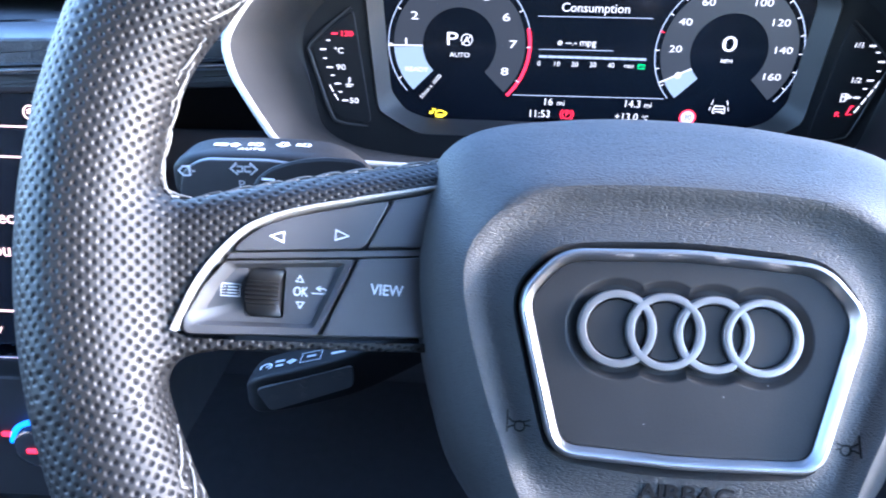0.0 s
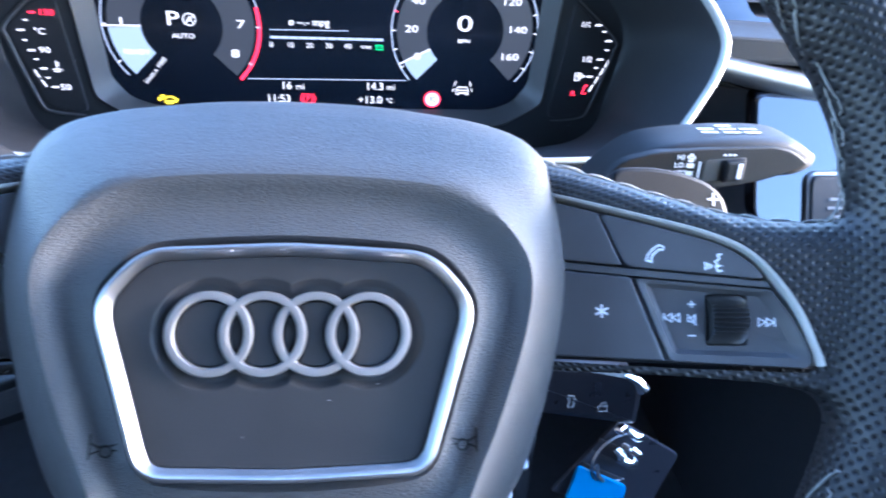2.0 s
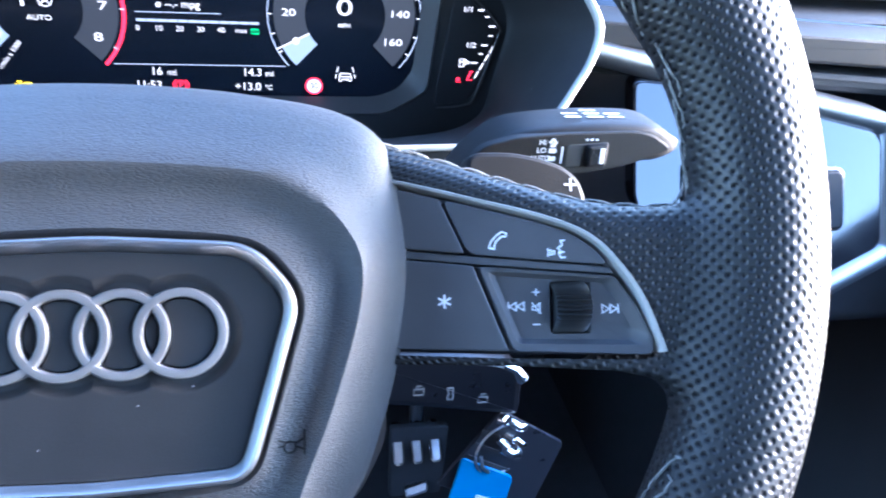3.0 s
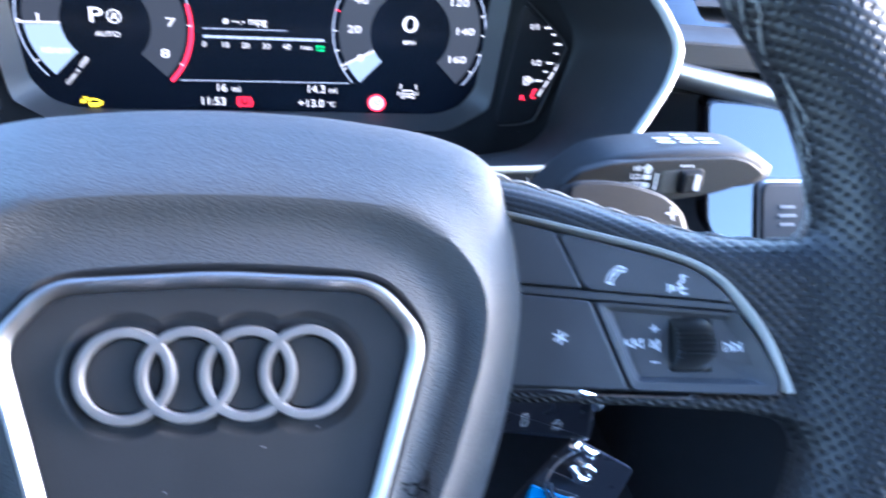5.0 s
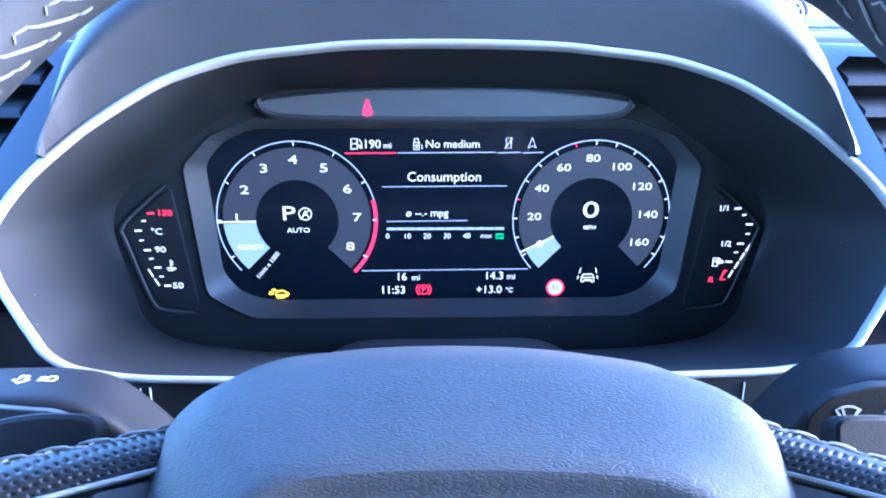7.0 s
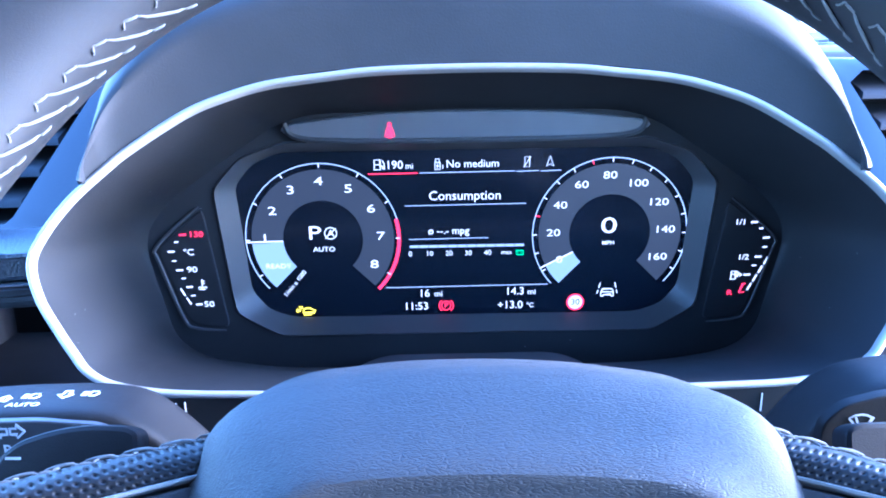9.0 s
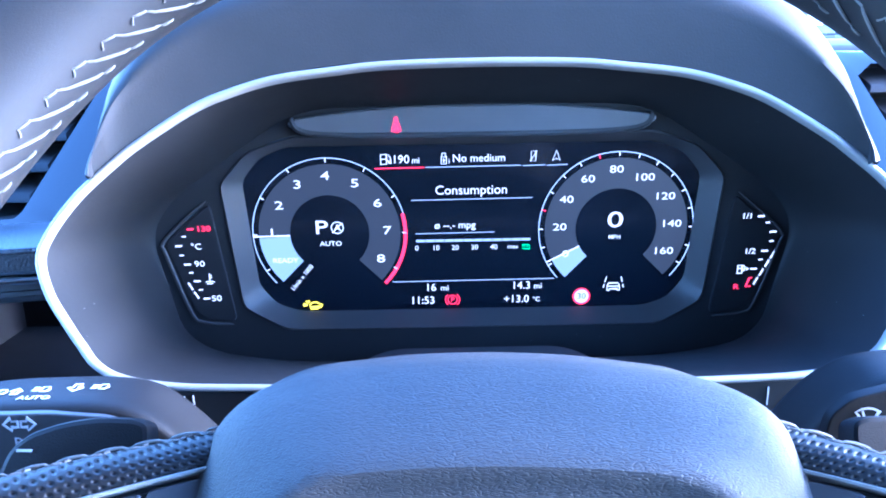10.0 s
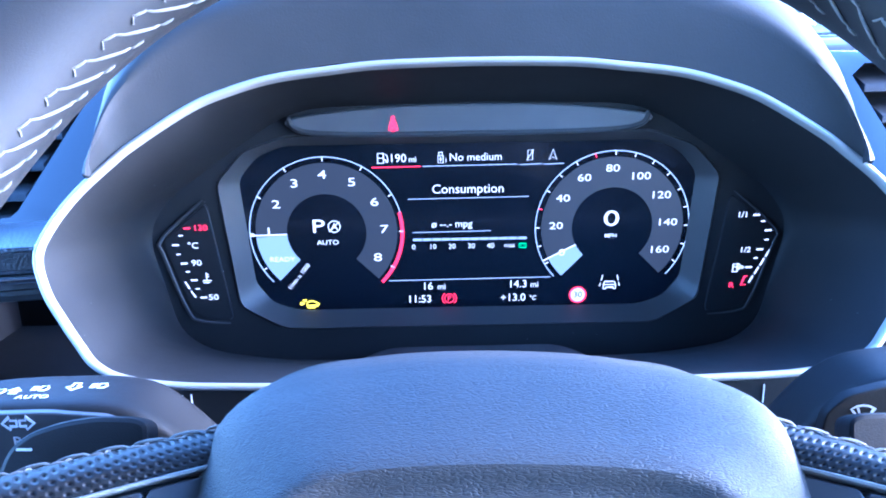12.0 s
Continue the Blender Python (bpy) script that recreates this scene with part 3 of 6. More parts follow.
BED = -0.00115
tri_l = [(0.5, 0.45), (0.5, -0.45), (-0.6, 0), (0.5, 0.45), (0.5, -0.45)]
tri_r = [(-x, y) for x, y in tri_l]
mark([tri_l], (-0.1120, 0.0190), 0.0032)
mark([tri_r], (-0.0950, 0.0208), 0.0032)
mark([[(-1, 0.7), (1, 0.7), (1, -0.7), (-1, -0.7), (-1, 0.7), (1, 0.7)]] + [[(-0.75, y), (-0.55, y)] for y in (0.35, 0, -0.35)] + [[(-0.35, y), (0.75, y)] for y in (0.35, 0, -0.35)], (-0.1237, 0.0033), 0.0024, 0.0003, BED)
mark([[(-0.5, -0.4), (0.5, -0.4), (0, 0.5), (-0.5, -0.4), (0.5, -0.4)]], (-0.1058, 0.0076), 0.0019, 0.0003, BED)
mark([[(-0.5, 0.4), (0.5, 0.4), (0, -0.5), (-0.5, 0.4), (0.5, 0.4)]], (-0.1052, 0.0004), 0.0019, 0.0003, BED)
part("lettering", letters("OK", 0.0037, -0.1054, 0.0040, BED, panel_lift, bold=0.00006, wide=0.72), PRINT, wheel, smooth=False)
mark([[(-1, -0.35), (0.6, -0.35), (0.9, -0.15), (0.9, 0.15), (0.6, 0.35), (-0.3, 0.35)], [(0.05, 0.65), (-0.4, 0.35), (0.05, 0.05), (0.05, 0.65)]], (-0.1003, 0.0046), 0.0021, 0.00034, BED)
part("lettering", letters("VIEW", 0.0044, -0.0814, 0.0060, PZ, panel_lift, bold=0.00007, wide=0.86), PRINT, wheel, smooth=False)
# right-hand symbols
mark([[(-0.9, -0.8), (-0.75, -0.2), (-0.2, 0.5), (0.45, 0.95), (0.95, 0.75), (0.85, 0.4), (0.45, 0.45), (-0.15, -0.1), (-0.35, -0.55), (-0.35, -0.9), (-0.9, -0.8), (-0.75, -0.2)]], (0.0960, 0.0210), 0.0024)
mark([[(0.95, 1.0), (0.5, 0.95), (0.65, 0.5), (0.15, 0.1), (0.5, -0.05), (0.25, -0.25), (0.85, -0.3), (0.3, -0.45), (0.5, -0.9), (1.0, -0.85)], [(-0.85, 0.15), (-0.75, -0.3), (-0.85, -0.75)], [(-0.55, 0.05), (-0.45, -0.3), (-0.55, -0.65)], [(-0.25, -0.05), (-0.15, -0.3), (-0.25, -0.55)]], (0.1106, 0.0183), 0.0024)
mark([[(math.cos(a), math.sin(a)), (-math.cos(a), -math.sin(a))] for a in (math.pi / 2, math.pi / 6, -math.pi / 6)], (0.0823, 0.0053), 0.0018, 0.0005)
prev = [[(0.9, 0.5), (0.9, -0.5), (0.1, 0), (0.9, 0.5), (0.9, -0.5)], [(0, 0.5), (0, -0.5), (-0.8, 0), (0, 0.5), (0, -0.5)], [(-0.9, 0.55), (-0.9, -0.55)]]
mark(prev, (0.1010, 0.0036), 0.0022, 0.00032, BED)
mark([[(-x, y) for x, y in l] for l in prev], (0.1246, 0.0026), 0.0022, 0.00032, BED)
mark([[(-0.5, 0), (0.5, 0)], [(0, -0.5), (0, 0.5)]], (0.1061, 0.0073), 0.0019, 0.00034, BED)
mark([[(-0.5, 0), (0.5, 0)]], (0.1061, -0.0012), 0.0019, 0.00034, BED)
mark([[(-0.6, 0.3), (-0.1, 0.3), (0.5, 0.9), (0.5, -0.9), (-0.1, -0.3), (-0.6, -0.3), (-0.6, 0.3), (-0.1, 0.3)], [(-0.7, 0.9), (0.7, -0.9)]], (0.1061, 0.0031), 0.0016, 0.0003, BED)


# stitching along the inside of the rim and the free edges of the spokes
def stitch_run(row_a, row_b, normals, pitch):
    """Long slanted threads from one row of holes to the other, with short ends along both rows; the rows are dense paths."""
    seg = [0.0]
    for p, q in zip(row_a, row_a[1:]):
        seg.append(seg[-1] + (q - p).length)
    cols = [np.array([tuple(v) for v in row]) for row in (row_a, row_b, normals)]

    def at_skin(u, f, lift):
        a, b, n = (Vector([float(np.interp(u, seg, c[:, i])) for i in range(3)]) for c in cols)
        return a.lerp(b, f) + n.normalized() * (lift + 0.0018 * f * (1 - f))

    def thread(u0, f0, u1, f1, rad, rise):
        pts = []
        side = random.uniform(-0.00025, 0.00025)
        for i in range(7):
            t = i / 6
            bow = math.sin(math.pi * t)
            pts.append(at_skin(u0 + (u1 - u0) * t + side * bow, f0 + (f1 - f0) * t, -0.0003 + rise * min(1.0, 2.5 * bow)))
        return tube(pts, lambda t: rad * (1 - 0.3 * abs(2 * t - 1)), 6)

    bms = []
    n = int(seg[-1] / pitch)
    step = seg[-1] / (n + 0.3)
    for k in range(n):
        u = k * step
        shift = random.uniform(-0.03, 0.03) * step
        bms.append(thread(u, 0.02, u + 1.15 * step + shift, 0.94, 0.00046, 0.00064))
        bms.append(thread(u + 0.02 * step, -0.02, u - 0.36 * step, -0.14, 0.00038, 0.00050))
        bms.append(thread(u - 0.36 * step, -0.14, u - 0.48 * step, 0.12, 0.00033, 0.00048))
        bms.append(thread(u + 1.14 * step + shift, 0.98, u + 1.50 * step, 1.10, 0.00038, 0.00050))
    return bms


def on_skin(points, sign, out):
    p, g = settle(np.array([(sign * q[0], q[1], q[2]) for q in points]), sign, out, 8)
    return [Vector((sign * a[0], a[1], a[2])) for a in p], [Vector((sign * a[0], a[1], a[2])) for a in g]


def even(points, gap):
    """Points spread at an even gap along a path."""
    dist = [0.0]
    for p, q in zip(points, points[1:]):
        dist.append(dist[-1] + (q - p).length)
    n = max(2, int(dist[-1] / gap))
    d = np.linspace(0, dist[-1], n)
    arr = np.array([tuple(p) for p in points])
    return [Vector((np.interp(v, dist, arr[:, 0]), np.interp(v, dist, arr[:, 1]), np.interp(v, dist, arr[:, 2]))) for v in d]


def smoothed(points, rounds=3):
    for _ in range(rounds):
        points = [points[0]] + [(a + b * 2 + c) / 4 for a, b, c in zip(points, points[1:], points[2:])] + [points[-1]]
    return points


stitch_bms = []
for a0, a1 in ((20, 160), (204, 336)):
    ths = [radians(a1 + (a0 - a1) * i / 180) for i in range(181)]
    mids = [rim_point(t, radians(172), 0.0) for t in ths]
    cores = [Vector((WX + 0.165 * math.cos(t), WY + 0.165 * math.sin(t), -0.003)) for t in ths]
    stitch_bms += stitch_run([rim_point(t, radians(161), 0.0) for t in ths], [rim_point(t, radians(183), 0.0) for t in ths], [m - c for m, c in zip(mids, cores)], 0.0092)
UPPER = [(0.064, 0.0480, -0.030), (0.080, 0.0435, -0.0265), (0.100, 0.0390, -0.0225), (0.118, 0.0340, -0.0180), (0.130, 0.0312, -0.0150), (0.1375, 0.0312, -0.0135), (0.1430, 0.0335, -0.0125), (0.1470, 0.0385, -0.0110), (0.1478, 0.0465, -0.0075), (0.1450, 0.0566, -0.0040), (0.1412, 0.0650, -0.0015), (0.1368, 0.0728, 0.0007)]
for sign in (-1, 1):
    path = even(catmull([(sign * q[0], q[1] + float(spoke_sag(q[0], sign)), q[2]) for q in UPPER], 120, False), 0.0010)
    up, out = on_skin([p + Vector((sign * 0.0003, -0.0003, 0.0016)) for p in path], sign, 0.0)
    low, _ = on_skin([p + Vector((0, 0, -0.0018)) for p in path], sign, 0.0)
    up, low = smoothed(up), smoothed(low)
    stitch_bms += stitch_run(up, low, out, 0.0085)
tagged(part("stitching", joined(*stitch_bms), STITCH, wheel, "pale grey cross stitching"), kind="stuff")

# airbag cover
def both(half):
    return half + [(-x, y) for x, y in half[::-1] if abs(x) > 1e-6]


PAD_OUT = both([(0, 0.0645), (0.022, 0.0638), (0.0385, 0.0620), (0.050, 0.0603), (0.0585, 0.0572), (0.0645, 0.0535), (0.0695, 0.0482), (0.0722, 0.0415), (0.0740, 0.0320), (0.0751, 0.0200), (0.0750, 0.0100), (0.0722, -0.008), (0.0668, -0.028), (0.0595, -0.046), (0.045, -0.062), (0.02, -0.068), (0, -0.069)])
PAD_CREASE = both([(0, 0.0385), (0.034, 0.0368), (0.047, 0.0318), (0.0558, 0.0233), (0.0594, 0.014), (0.0578, 0.0006), (0.0525, -0.017), (0.0475, -0.030), (0.038, -0.050), (0.02, -0.057), (0, -0.058)])
BADGE_OUT = rounded(both([(0, 0.0219), (0.0342, 0.0202), (0.0453, 0.0075), (0.0340, -0.0337), (0, -0.0349)]), 0.0065, 6)
CEN = (0, 0.002)
NPAD = 144
po, pc = polar(catmull(PAD_OUT, 160), NPAD, CEN), polar(catmull(PAD_CREASE, 160), NPAD, CEN)
bo = polar(BADGE_OUT, NPAD, CEN)


def blend(a, b, t, z):
    return [(*p.lerp(q, t), z) for p, q in zip(a, b)]


def side_raised(loop, side):
    """Lifts a ring towards the sides of the cover, where it stands clear of the spokes."""
    out = []
    for x, y, z in loop:
        t = max(0.0, min(1.0, (abs(x) - 0.048) / 0.018))
        out.append((x, y, z + (side - z) * t * t * (3 - 2 * t)))
    return out


def crowned(loop, rise):
    """The cover's back grows upward behind its front edge."""
    out = []
    for x, y, z in loop:
        t = max(0.0, min(1.0, (y - 0.020) / 0.035))
        t = t * t * (3 - 2 * t)
        out.append((x * (1 + 0.35 * rise / 0.07 * t), y + 0.78 * rise * t, z))
    return out


pad_loops = [crowned(blend(po, pc, 0.10, -0.082), 0.0040), crowned(blend(po, pc, 0.03, -0.0765), 0.0072), crowned(blend(po, pc, 0.0, -0.070), 0.0080), crowned(blend(po, pc, 0.0, -0.062), 0.0066), crowned(blend(po, pc, 0.0, -0.053), 0.0045), crowned(blend(po, pc, 0.0, -0.044), 0.0023), side_raised(blend(po, pc, 0.0, -0.034), -0.030), side_raised(blend(po, pc, 0.03, -0.0312), -0.0262), side_raised(blend(po, pc, 0.10, -0.0262), -0.0222),
             side_raised(blend(po, pc, 0.28, -0.0190), -0.0160), side_raised(blend(po, pc, 0.52, -0.0124), -0.0102), blend(po, pc, 0.78, -0.0062), blend(po, pc, 0.92, -0.0032), blend(pc, bo, 0.0, -0.0022), blend(pc, bo, 0.08, -0.0025), blend(pc, bo, 0.18, -0.0036), blend(pc, bo, 0.30, -0.0048), blend(pc, bo, 0.42, -0.0052), blend(pc, bo, 0.58, -0.0049),
             blend(pc, bo, 0.75, -0.0042), blend(pc, bo, 0.88, -0.0037), blend(pc, bo, 0.92, -0.0050), blend(bo, pc, 0.02, -0.0080)]
pad_bm = loft(pad_loops, True, True, True)
pad_tree = BVHTree.FromBMesh(pad_bm)


def pad_height(x, y):
    hit = pad_tree.ray_cast(Vector((x, y, 0.05)), Vector((0, 0, -1)))[0]
    return hit.z if hit else -0.004


pad = part("airbag_cover", pad_bm, PAD, wheel, "grained black airbag cover with embossed marks")


def horn_mark(sign):
    c = (sign * 0.0425, -0.0262)
    lines = [[(0.95, 0.95), (0.95, -0.9)], [(0.95, 0.30), (0.45, -0.05), (-0.3, -0.02), (-0.75, 0.1), (-1.0, 0.22)], [(0.95, -0.55), (0.5, -0.38), (0.32, -0.36)], arc(-0.12, -0.38, 0.44, 0, 360, 20), [(-0.56, -0.30), (-0.85, -0.28), (-1.0, -0.35)]]
    fine = []
    for l in lines:
        fine.append([(sign * (p[0] + (q[0] - p[0]) * k / 4), p[1] + (q[1] - p[1]) * k / 4) for p, q in zip(l, l[1:]) for k in range(4)] + [(sign * l[-1][0], l[-1][1])])
    return strokes(fine, 0.00042, -0.0004, 0.00020, pad_height, c, 0.0031)


for sign in (-1, 1):
    part("horn_mark", horn_mark(sign), MOULD, pad, smooth=False)
part("embossed_lettering", letters("AIRBAG", 0.0062, 0.002, -0.0418, 0.00015, pad_height, bold=0.0001, wide=1.15, thick=0.00018), MOULD, pad, "embossed lettering", smooth=False)

# badge: frame, plate with a sunk bed, four linked rings
RING_X = (-0.01860, -0.0062, 0.0062, 0.01860)


def union_ring(r, n, z):
    out = []
    for j in range(n):
        a = 2 * math.pi * j / n
        d = Vector((math.cos(a), math.sin(a)))
        best = 0.0
        for cx in RING_X:
            b = d.x * cx
            disc = b * b - (cx * cx - r * r)
            if disc >= 0:
                best = max(best, b + math.sqrt(disc))
        out.append((d.x * best, d.y * best, z))
    return out


NB = 360
b_in = polar(inset(BADGE_OUT, 0.0034), NB, (0, 0))
plate_loops = [union_ring(0.0112, NB, -0.0033), union_ring(0.0117, NB, -0.0031), union_ring(0.0128, NB, -0.0018), union_ring(0.0131, NB, -0.0015), union_ring(0.0134, NB, -0.0014), union_ring(0.0138, NB, -0.0014)]
plate_loops.append([(*(q * 0.5 + Vector(p[:2]) * 0.5), -0.0014) for p, q in zip(plate_loops[-1], b_in)])
plate_loops.append([(*q, -0.0014) for q in b_in])
plate_bm = loft(plate_loops, True, True, False)
plate_bm.normal_update()
badge = part("badge_plate", plate_bm, BADGE, wheel, "matt black badge plate with a sunk bed")
frame_rows = [(0.0, -0.008), (0.0, -0.0010), (0.00012, 0.0002), (0.0004, 0.0010), (0.0008, 0.0013), (0.0014, 0.0013), (0.0017, 0.0010), (0.0024, -0.0003), (0.0031, -0.0015), (0.0034, -0.0019), (0.0035, -0.004)]
part("badge_frame", loft([[(*q, z) for q in inset(BADGE_OUT, d)] for d, z in frame_rows]), SATIN, wheel, "satin chrome badge frame")
for i, cx in enumerate(RING_X):
    loops = []
    prof = [(-0.00108, -0.0032), (-0.00108, -0.0005), (-0.00080, 0.0), (-0.0003, 0.00006), (0.0003, 0.00006), (0.00080, 0.0), (0.00108, -0.0005), (0.00108, -0.0032)]
    for k in range(65):
        a = 2 * math.pi * k / 64
        loops.append([(cx + (0.00905 + o) * math.cos(a), (0.00905 + o) * math.sin(a), z + 0.00012 * (i % 2)) for o, z in prof])
    part("badge_ring", loft(loops, False), RING_METAL, badge, "bright metal ring")

# raised inlays inside the rings, cut back where the neighbours pass
for i, cx in enumerate(RING_X):
    rim_pts = []
    for k in range(72):
        a = 2 * math.pi * k / 72
        r = 0.0076
        for other in RING_X:
            gap = other - cx
            if 0.001 < abs(gap) < 0.013:
                along = gap * math.cos(a)
                disc = along * along - (gap * gap - 0.0104 ** 2)
                if disc > 0 and along > 0:
                    r = min(r, along - math.sqrt(disc))
        rim_pts.append((cx + r * math.cos(a), r * math.sin(a)))
    part("ring_inlay", prism(rim_pts, -0.0034, -0.0012, 0.0002), BADGE, badge)

for x0, x1 in zip(RING_X, RING_X[1:]):
    mid, off = (x0 + x1) / 2, (x1 - x0) / 2
    top = math.sqrt(0.0075 ** 2 - off ** 2) * 0.93
    side = [(mid + math.sqrt(max(0.0, 0.0075 ** 2 - (top * v) ** 2)) - off, top * v) for v in [k / 10 - 1 for k in range(21)]]
    part("ring_inlay", prism(side + [(2 * mid - x, y) for x, y in side[-2:0:-1]], -0.0034, -0.0014, 0.00015), BADGE, badge)

# paddles behind the spokes
for sign, sym in ((-1, [[(-0.5, 0), (0.5, 0)]]), (1, [[(-0.5, 0), (0.5, 0)], [(0, -0.5), (0, 0.5)]])):
    lift_y = 0.0006 * sign
    reach = 0.0010 if sign > 0 else -0.0012
    outline = rounded([(sign * (x + reach), y + lift_y) for x, y in [(0.0955, 0.0440), (0.0962, 0.0490), (0.1000, 0.0505), (0.110, 0.0508), (0.1195, 0.0494), (0.1285, 0.0464), (0.1335, 0.0422), (0.1355, 0.036), (0.137, 0.0), (0.0965, -0.01)]], 0.004, 4)
    paddle = part("shift_paddle", prism(outline, -0.056, -0.0485, 0.0016), STALK, wheel, "dark grey shift paddle")
    part("paddle_symbol", strokes(sym, 0.0007, -0.0487, -0.0484, None, (sign * (0.1295 + 1.5 * reach), 0.0411), 0.0042), PRINT, paddle, smooth=False)


# ---- instrument cluster ----
CLUSTER = pose(0.00935, 0.26388, 1.02545, 92.76, 0.12, -0.11)
cluster = thing("instrument_cluster", CAR @ CLUSTER, "deep black instrument binnacle with a silver trim ring and lit display", "instrument cluster")
MX = -0.006


def cowl(x, y, z=0.0):
    """From the plane of the trim ring, which leans back, to the display's own axes."""
    return Vector((x, 0.02 + 0.8836 * y + 0.468 * z, 0.0884 - 0.468 * y + 0.8836 * z))


RX = -0.0045
RING_HALF = [(0, 0.0776), (0.040, 0.0768), (0.062, 0.0746), (0.086, 0.0714), (0.1045, 0.0660), (0.1210, 0.0588), (0.1430, 0.0438), (0.1530, 0.0352), (0.1660, 0.0222), (0.1755, 0.0085), (0.1797, -0.0035),
             (0.1755, -0.0175), (0.1675, -0.0300), (0.1605, -0.0396), (0.1540, -0.0473), (0.1430, -0.0527), (0.122, -0.0560), (0.092, -0.0571), (0.060, -0.0576), (0.028, -0.0578), (0, -0.0578)]
RING = catmull([(RX + x, y, 0) for x, y in both(RING_HALF)], 240)
NC = 240
ring_c = [Vector((p.x, p.y)) for p in RING]


def on_ring(d, z):
    return [cowl(q.x, q.y, z) for q in inset(ring_c, d)]


ring_rows = [(-0.0011, -0.003), (-0.0011, 0.0001), (-0.0006, 0.0008), (0.0004, 0.0011), (0.0013, 0.0008), (0.0018, 0.0001), (0.0018, -0.003)]
part("trim_ring", loft([on_ring(d, z) for d, z in ring_rows]), SILVER, cluster, "satin silver trim ring")
# inside of the binnacle
BACK = [(MX + x, y) for x, y in both([(0, 0.066), (0.085, 0.064), (0.118, 0.043), (0.150, 0.0205), (0.1600, 0.0075), (0.1620, -0.004), (0.1570, -0.030), (0.1530, -0.052), (0.142, -0.070), (0.110, -0.0790), (0.06, -0.0810), (0, -0.0810)])]
back = polar(rounded(BACK, 0.018, 6), NC, (MX, 0))
SCREEN = rounded([(MX + x, y) for x, y in ((-0.094, 0.0440), (0.094, 0.0440), (0.1075, 0.0385), (0.1175, 0.0270), (0.1135, -0.0300), (0.1050, -0.0410), (0.092, -0.0455), (-0.092, -0.0455), (-0.1050, -0.0410), (-0.1135, -0.0300), (-0.1175, 0.0270), (-0.1075, 0.0385))], 0.004, 4)
screen = polar(SCREEN, NC, (MX, 0))
RIM_OUT = rounded([(MX + x, y) for x, y in ((-0.090, 0.0512), (0.090, 0.0512), (0.112, 0.0435), (0.1265, 0.0280), (0.1205, -0.0385), (0.0980, -0.0520), (-0.0980, -0.0520), (-0.1205, -0.0385), (-0.1265, 0.0280), (-0.112, 0.0435))], 0.003, 4)
rim_out = polar(RIM_OUT, NC, (MX, 0))
front = [cowl(q.x, q.y, -0.0015) for q in polar(inset(ring_c, 0.0008), NC, (RX, 0.0))]
# pair each ring point with the back outline by direction
inner_rows = [front]
for k in range(1, 15):
    t = k / 14
    row = []
    for f, b in zip(front, back):
        depth = f.z + (0.0115 - f.z) * (1 - (1 - t) ** (1 + 0.75 * min(1.0, max(0.0, (0.035 - b.y) / 0.04))))
        row.append(Vector((f.x + (b.x - f.x) * t, f.y + (b.y - f.y) * t, depth)))
    inner_rows.append(row)
part("binnacle_wall", loft(inner_rows), FUNNEL, cluster, "matt black binnacle wall")
part("face_panel", loft([[(p.x, p.y, 0.0115) for p in back], [(p.x, p.y, 0.0105) for p in rim_out]]), FUNNEL, cluster, "matt black face panel")
mid = [p.lerp(q, 0.75) for p, q in zip(rim_out, screen)]
part("bezel", loft([[(p.x, p.y, 0.0106) for p in rim_out], [(p.x, p.y, 0.0118) for p in [a.lerp(b, 0.12) for a, b in zip(rim_out, screen)]], [(p.x, p.y, 0.0035) for p in mid], [(p.x, p.y, 0.0004) for p in screen]]), FRAME, cluster, "grey bevelled display bezel")

display = part("display", prism([(p.x, p.y) for p in [q + (q - Vector((MX, 0))) * 0.02 for q in screen]], -0.004, 0.0, 0.0002), GLASS, cluster, "lit digital instrument display")
Z0, Z1 = -0.00002, 0.00012


def lit(bm, material, name="graphic", parent=None):
    return part(name, bm, material, parent or display, smooth=False)


def words(text, size, x, y, material=None, wide=1.0, align="CENTER", turn=0.0, bold=0.0, z=0.00018, parent=None):
    return lit(letters(text, size, x, y, z, None, turn, align, bold * 0.45, wide, 0.00003), material or L_WHITE, "lettering", parent)


# rev counter and speedometer
def dial(cx, cy, r, hub):
    lit(sector(cx, cy, hub, r - 0.0031, -45, 225, Z0, Z1), L_SLATE, "dial_band")
    lit(strokes([arc(cx, cy, r, -42, 222, 90)], 0.00045, Z0, 0.00016), L_LINE, "dial_line")


TX, TY, TR = -0.0803, -0.0022, 0.0402
SX, SY, SR = 0.0697, -0.0018, 0.0404
dial(TX, TY, TR, 0.0208)
dial(SX, SY, SR, 0.0212)
lit(sector(TX, TY, 0.0208, TR - 0.0031, 183, 225, Z0, 0.00020), L_BLUE, "needle_fan")
lit(strokes([[(TX - TR, TY - 0.0010), (TX - 0.0208, TY - 0.0006)]], 0.0007, Z0, 0.00026), L_WHITE, "needle")
lit(sector(TX, TY, TR - 0.0014, TR + 0.0004, -45, 15, Z0, 0.00022, 30), L_RED, "red_zone")
lit(sector(SX, SY, 0.0212, SR - 0.0031, 208, 226, Z0, 0.00020, 16), L_BLUE, "needle_fan")
a = radians(207)
lit(strokes([[(SX + SR * math.cos(a), SY + SR * math.sin(a)), (SX + 0.0212 * math.cos(a), SY + 0.0212 * math.sin(a))]], 0.0007, Z0, 0.00026), L_WHITE, "needle")
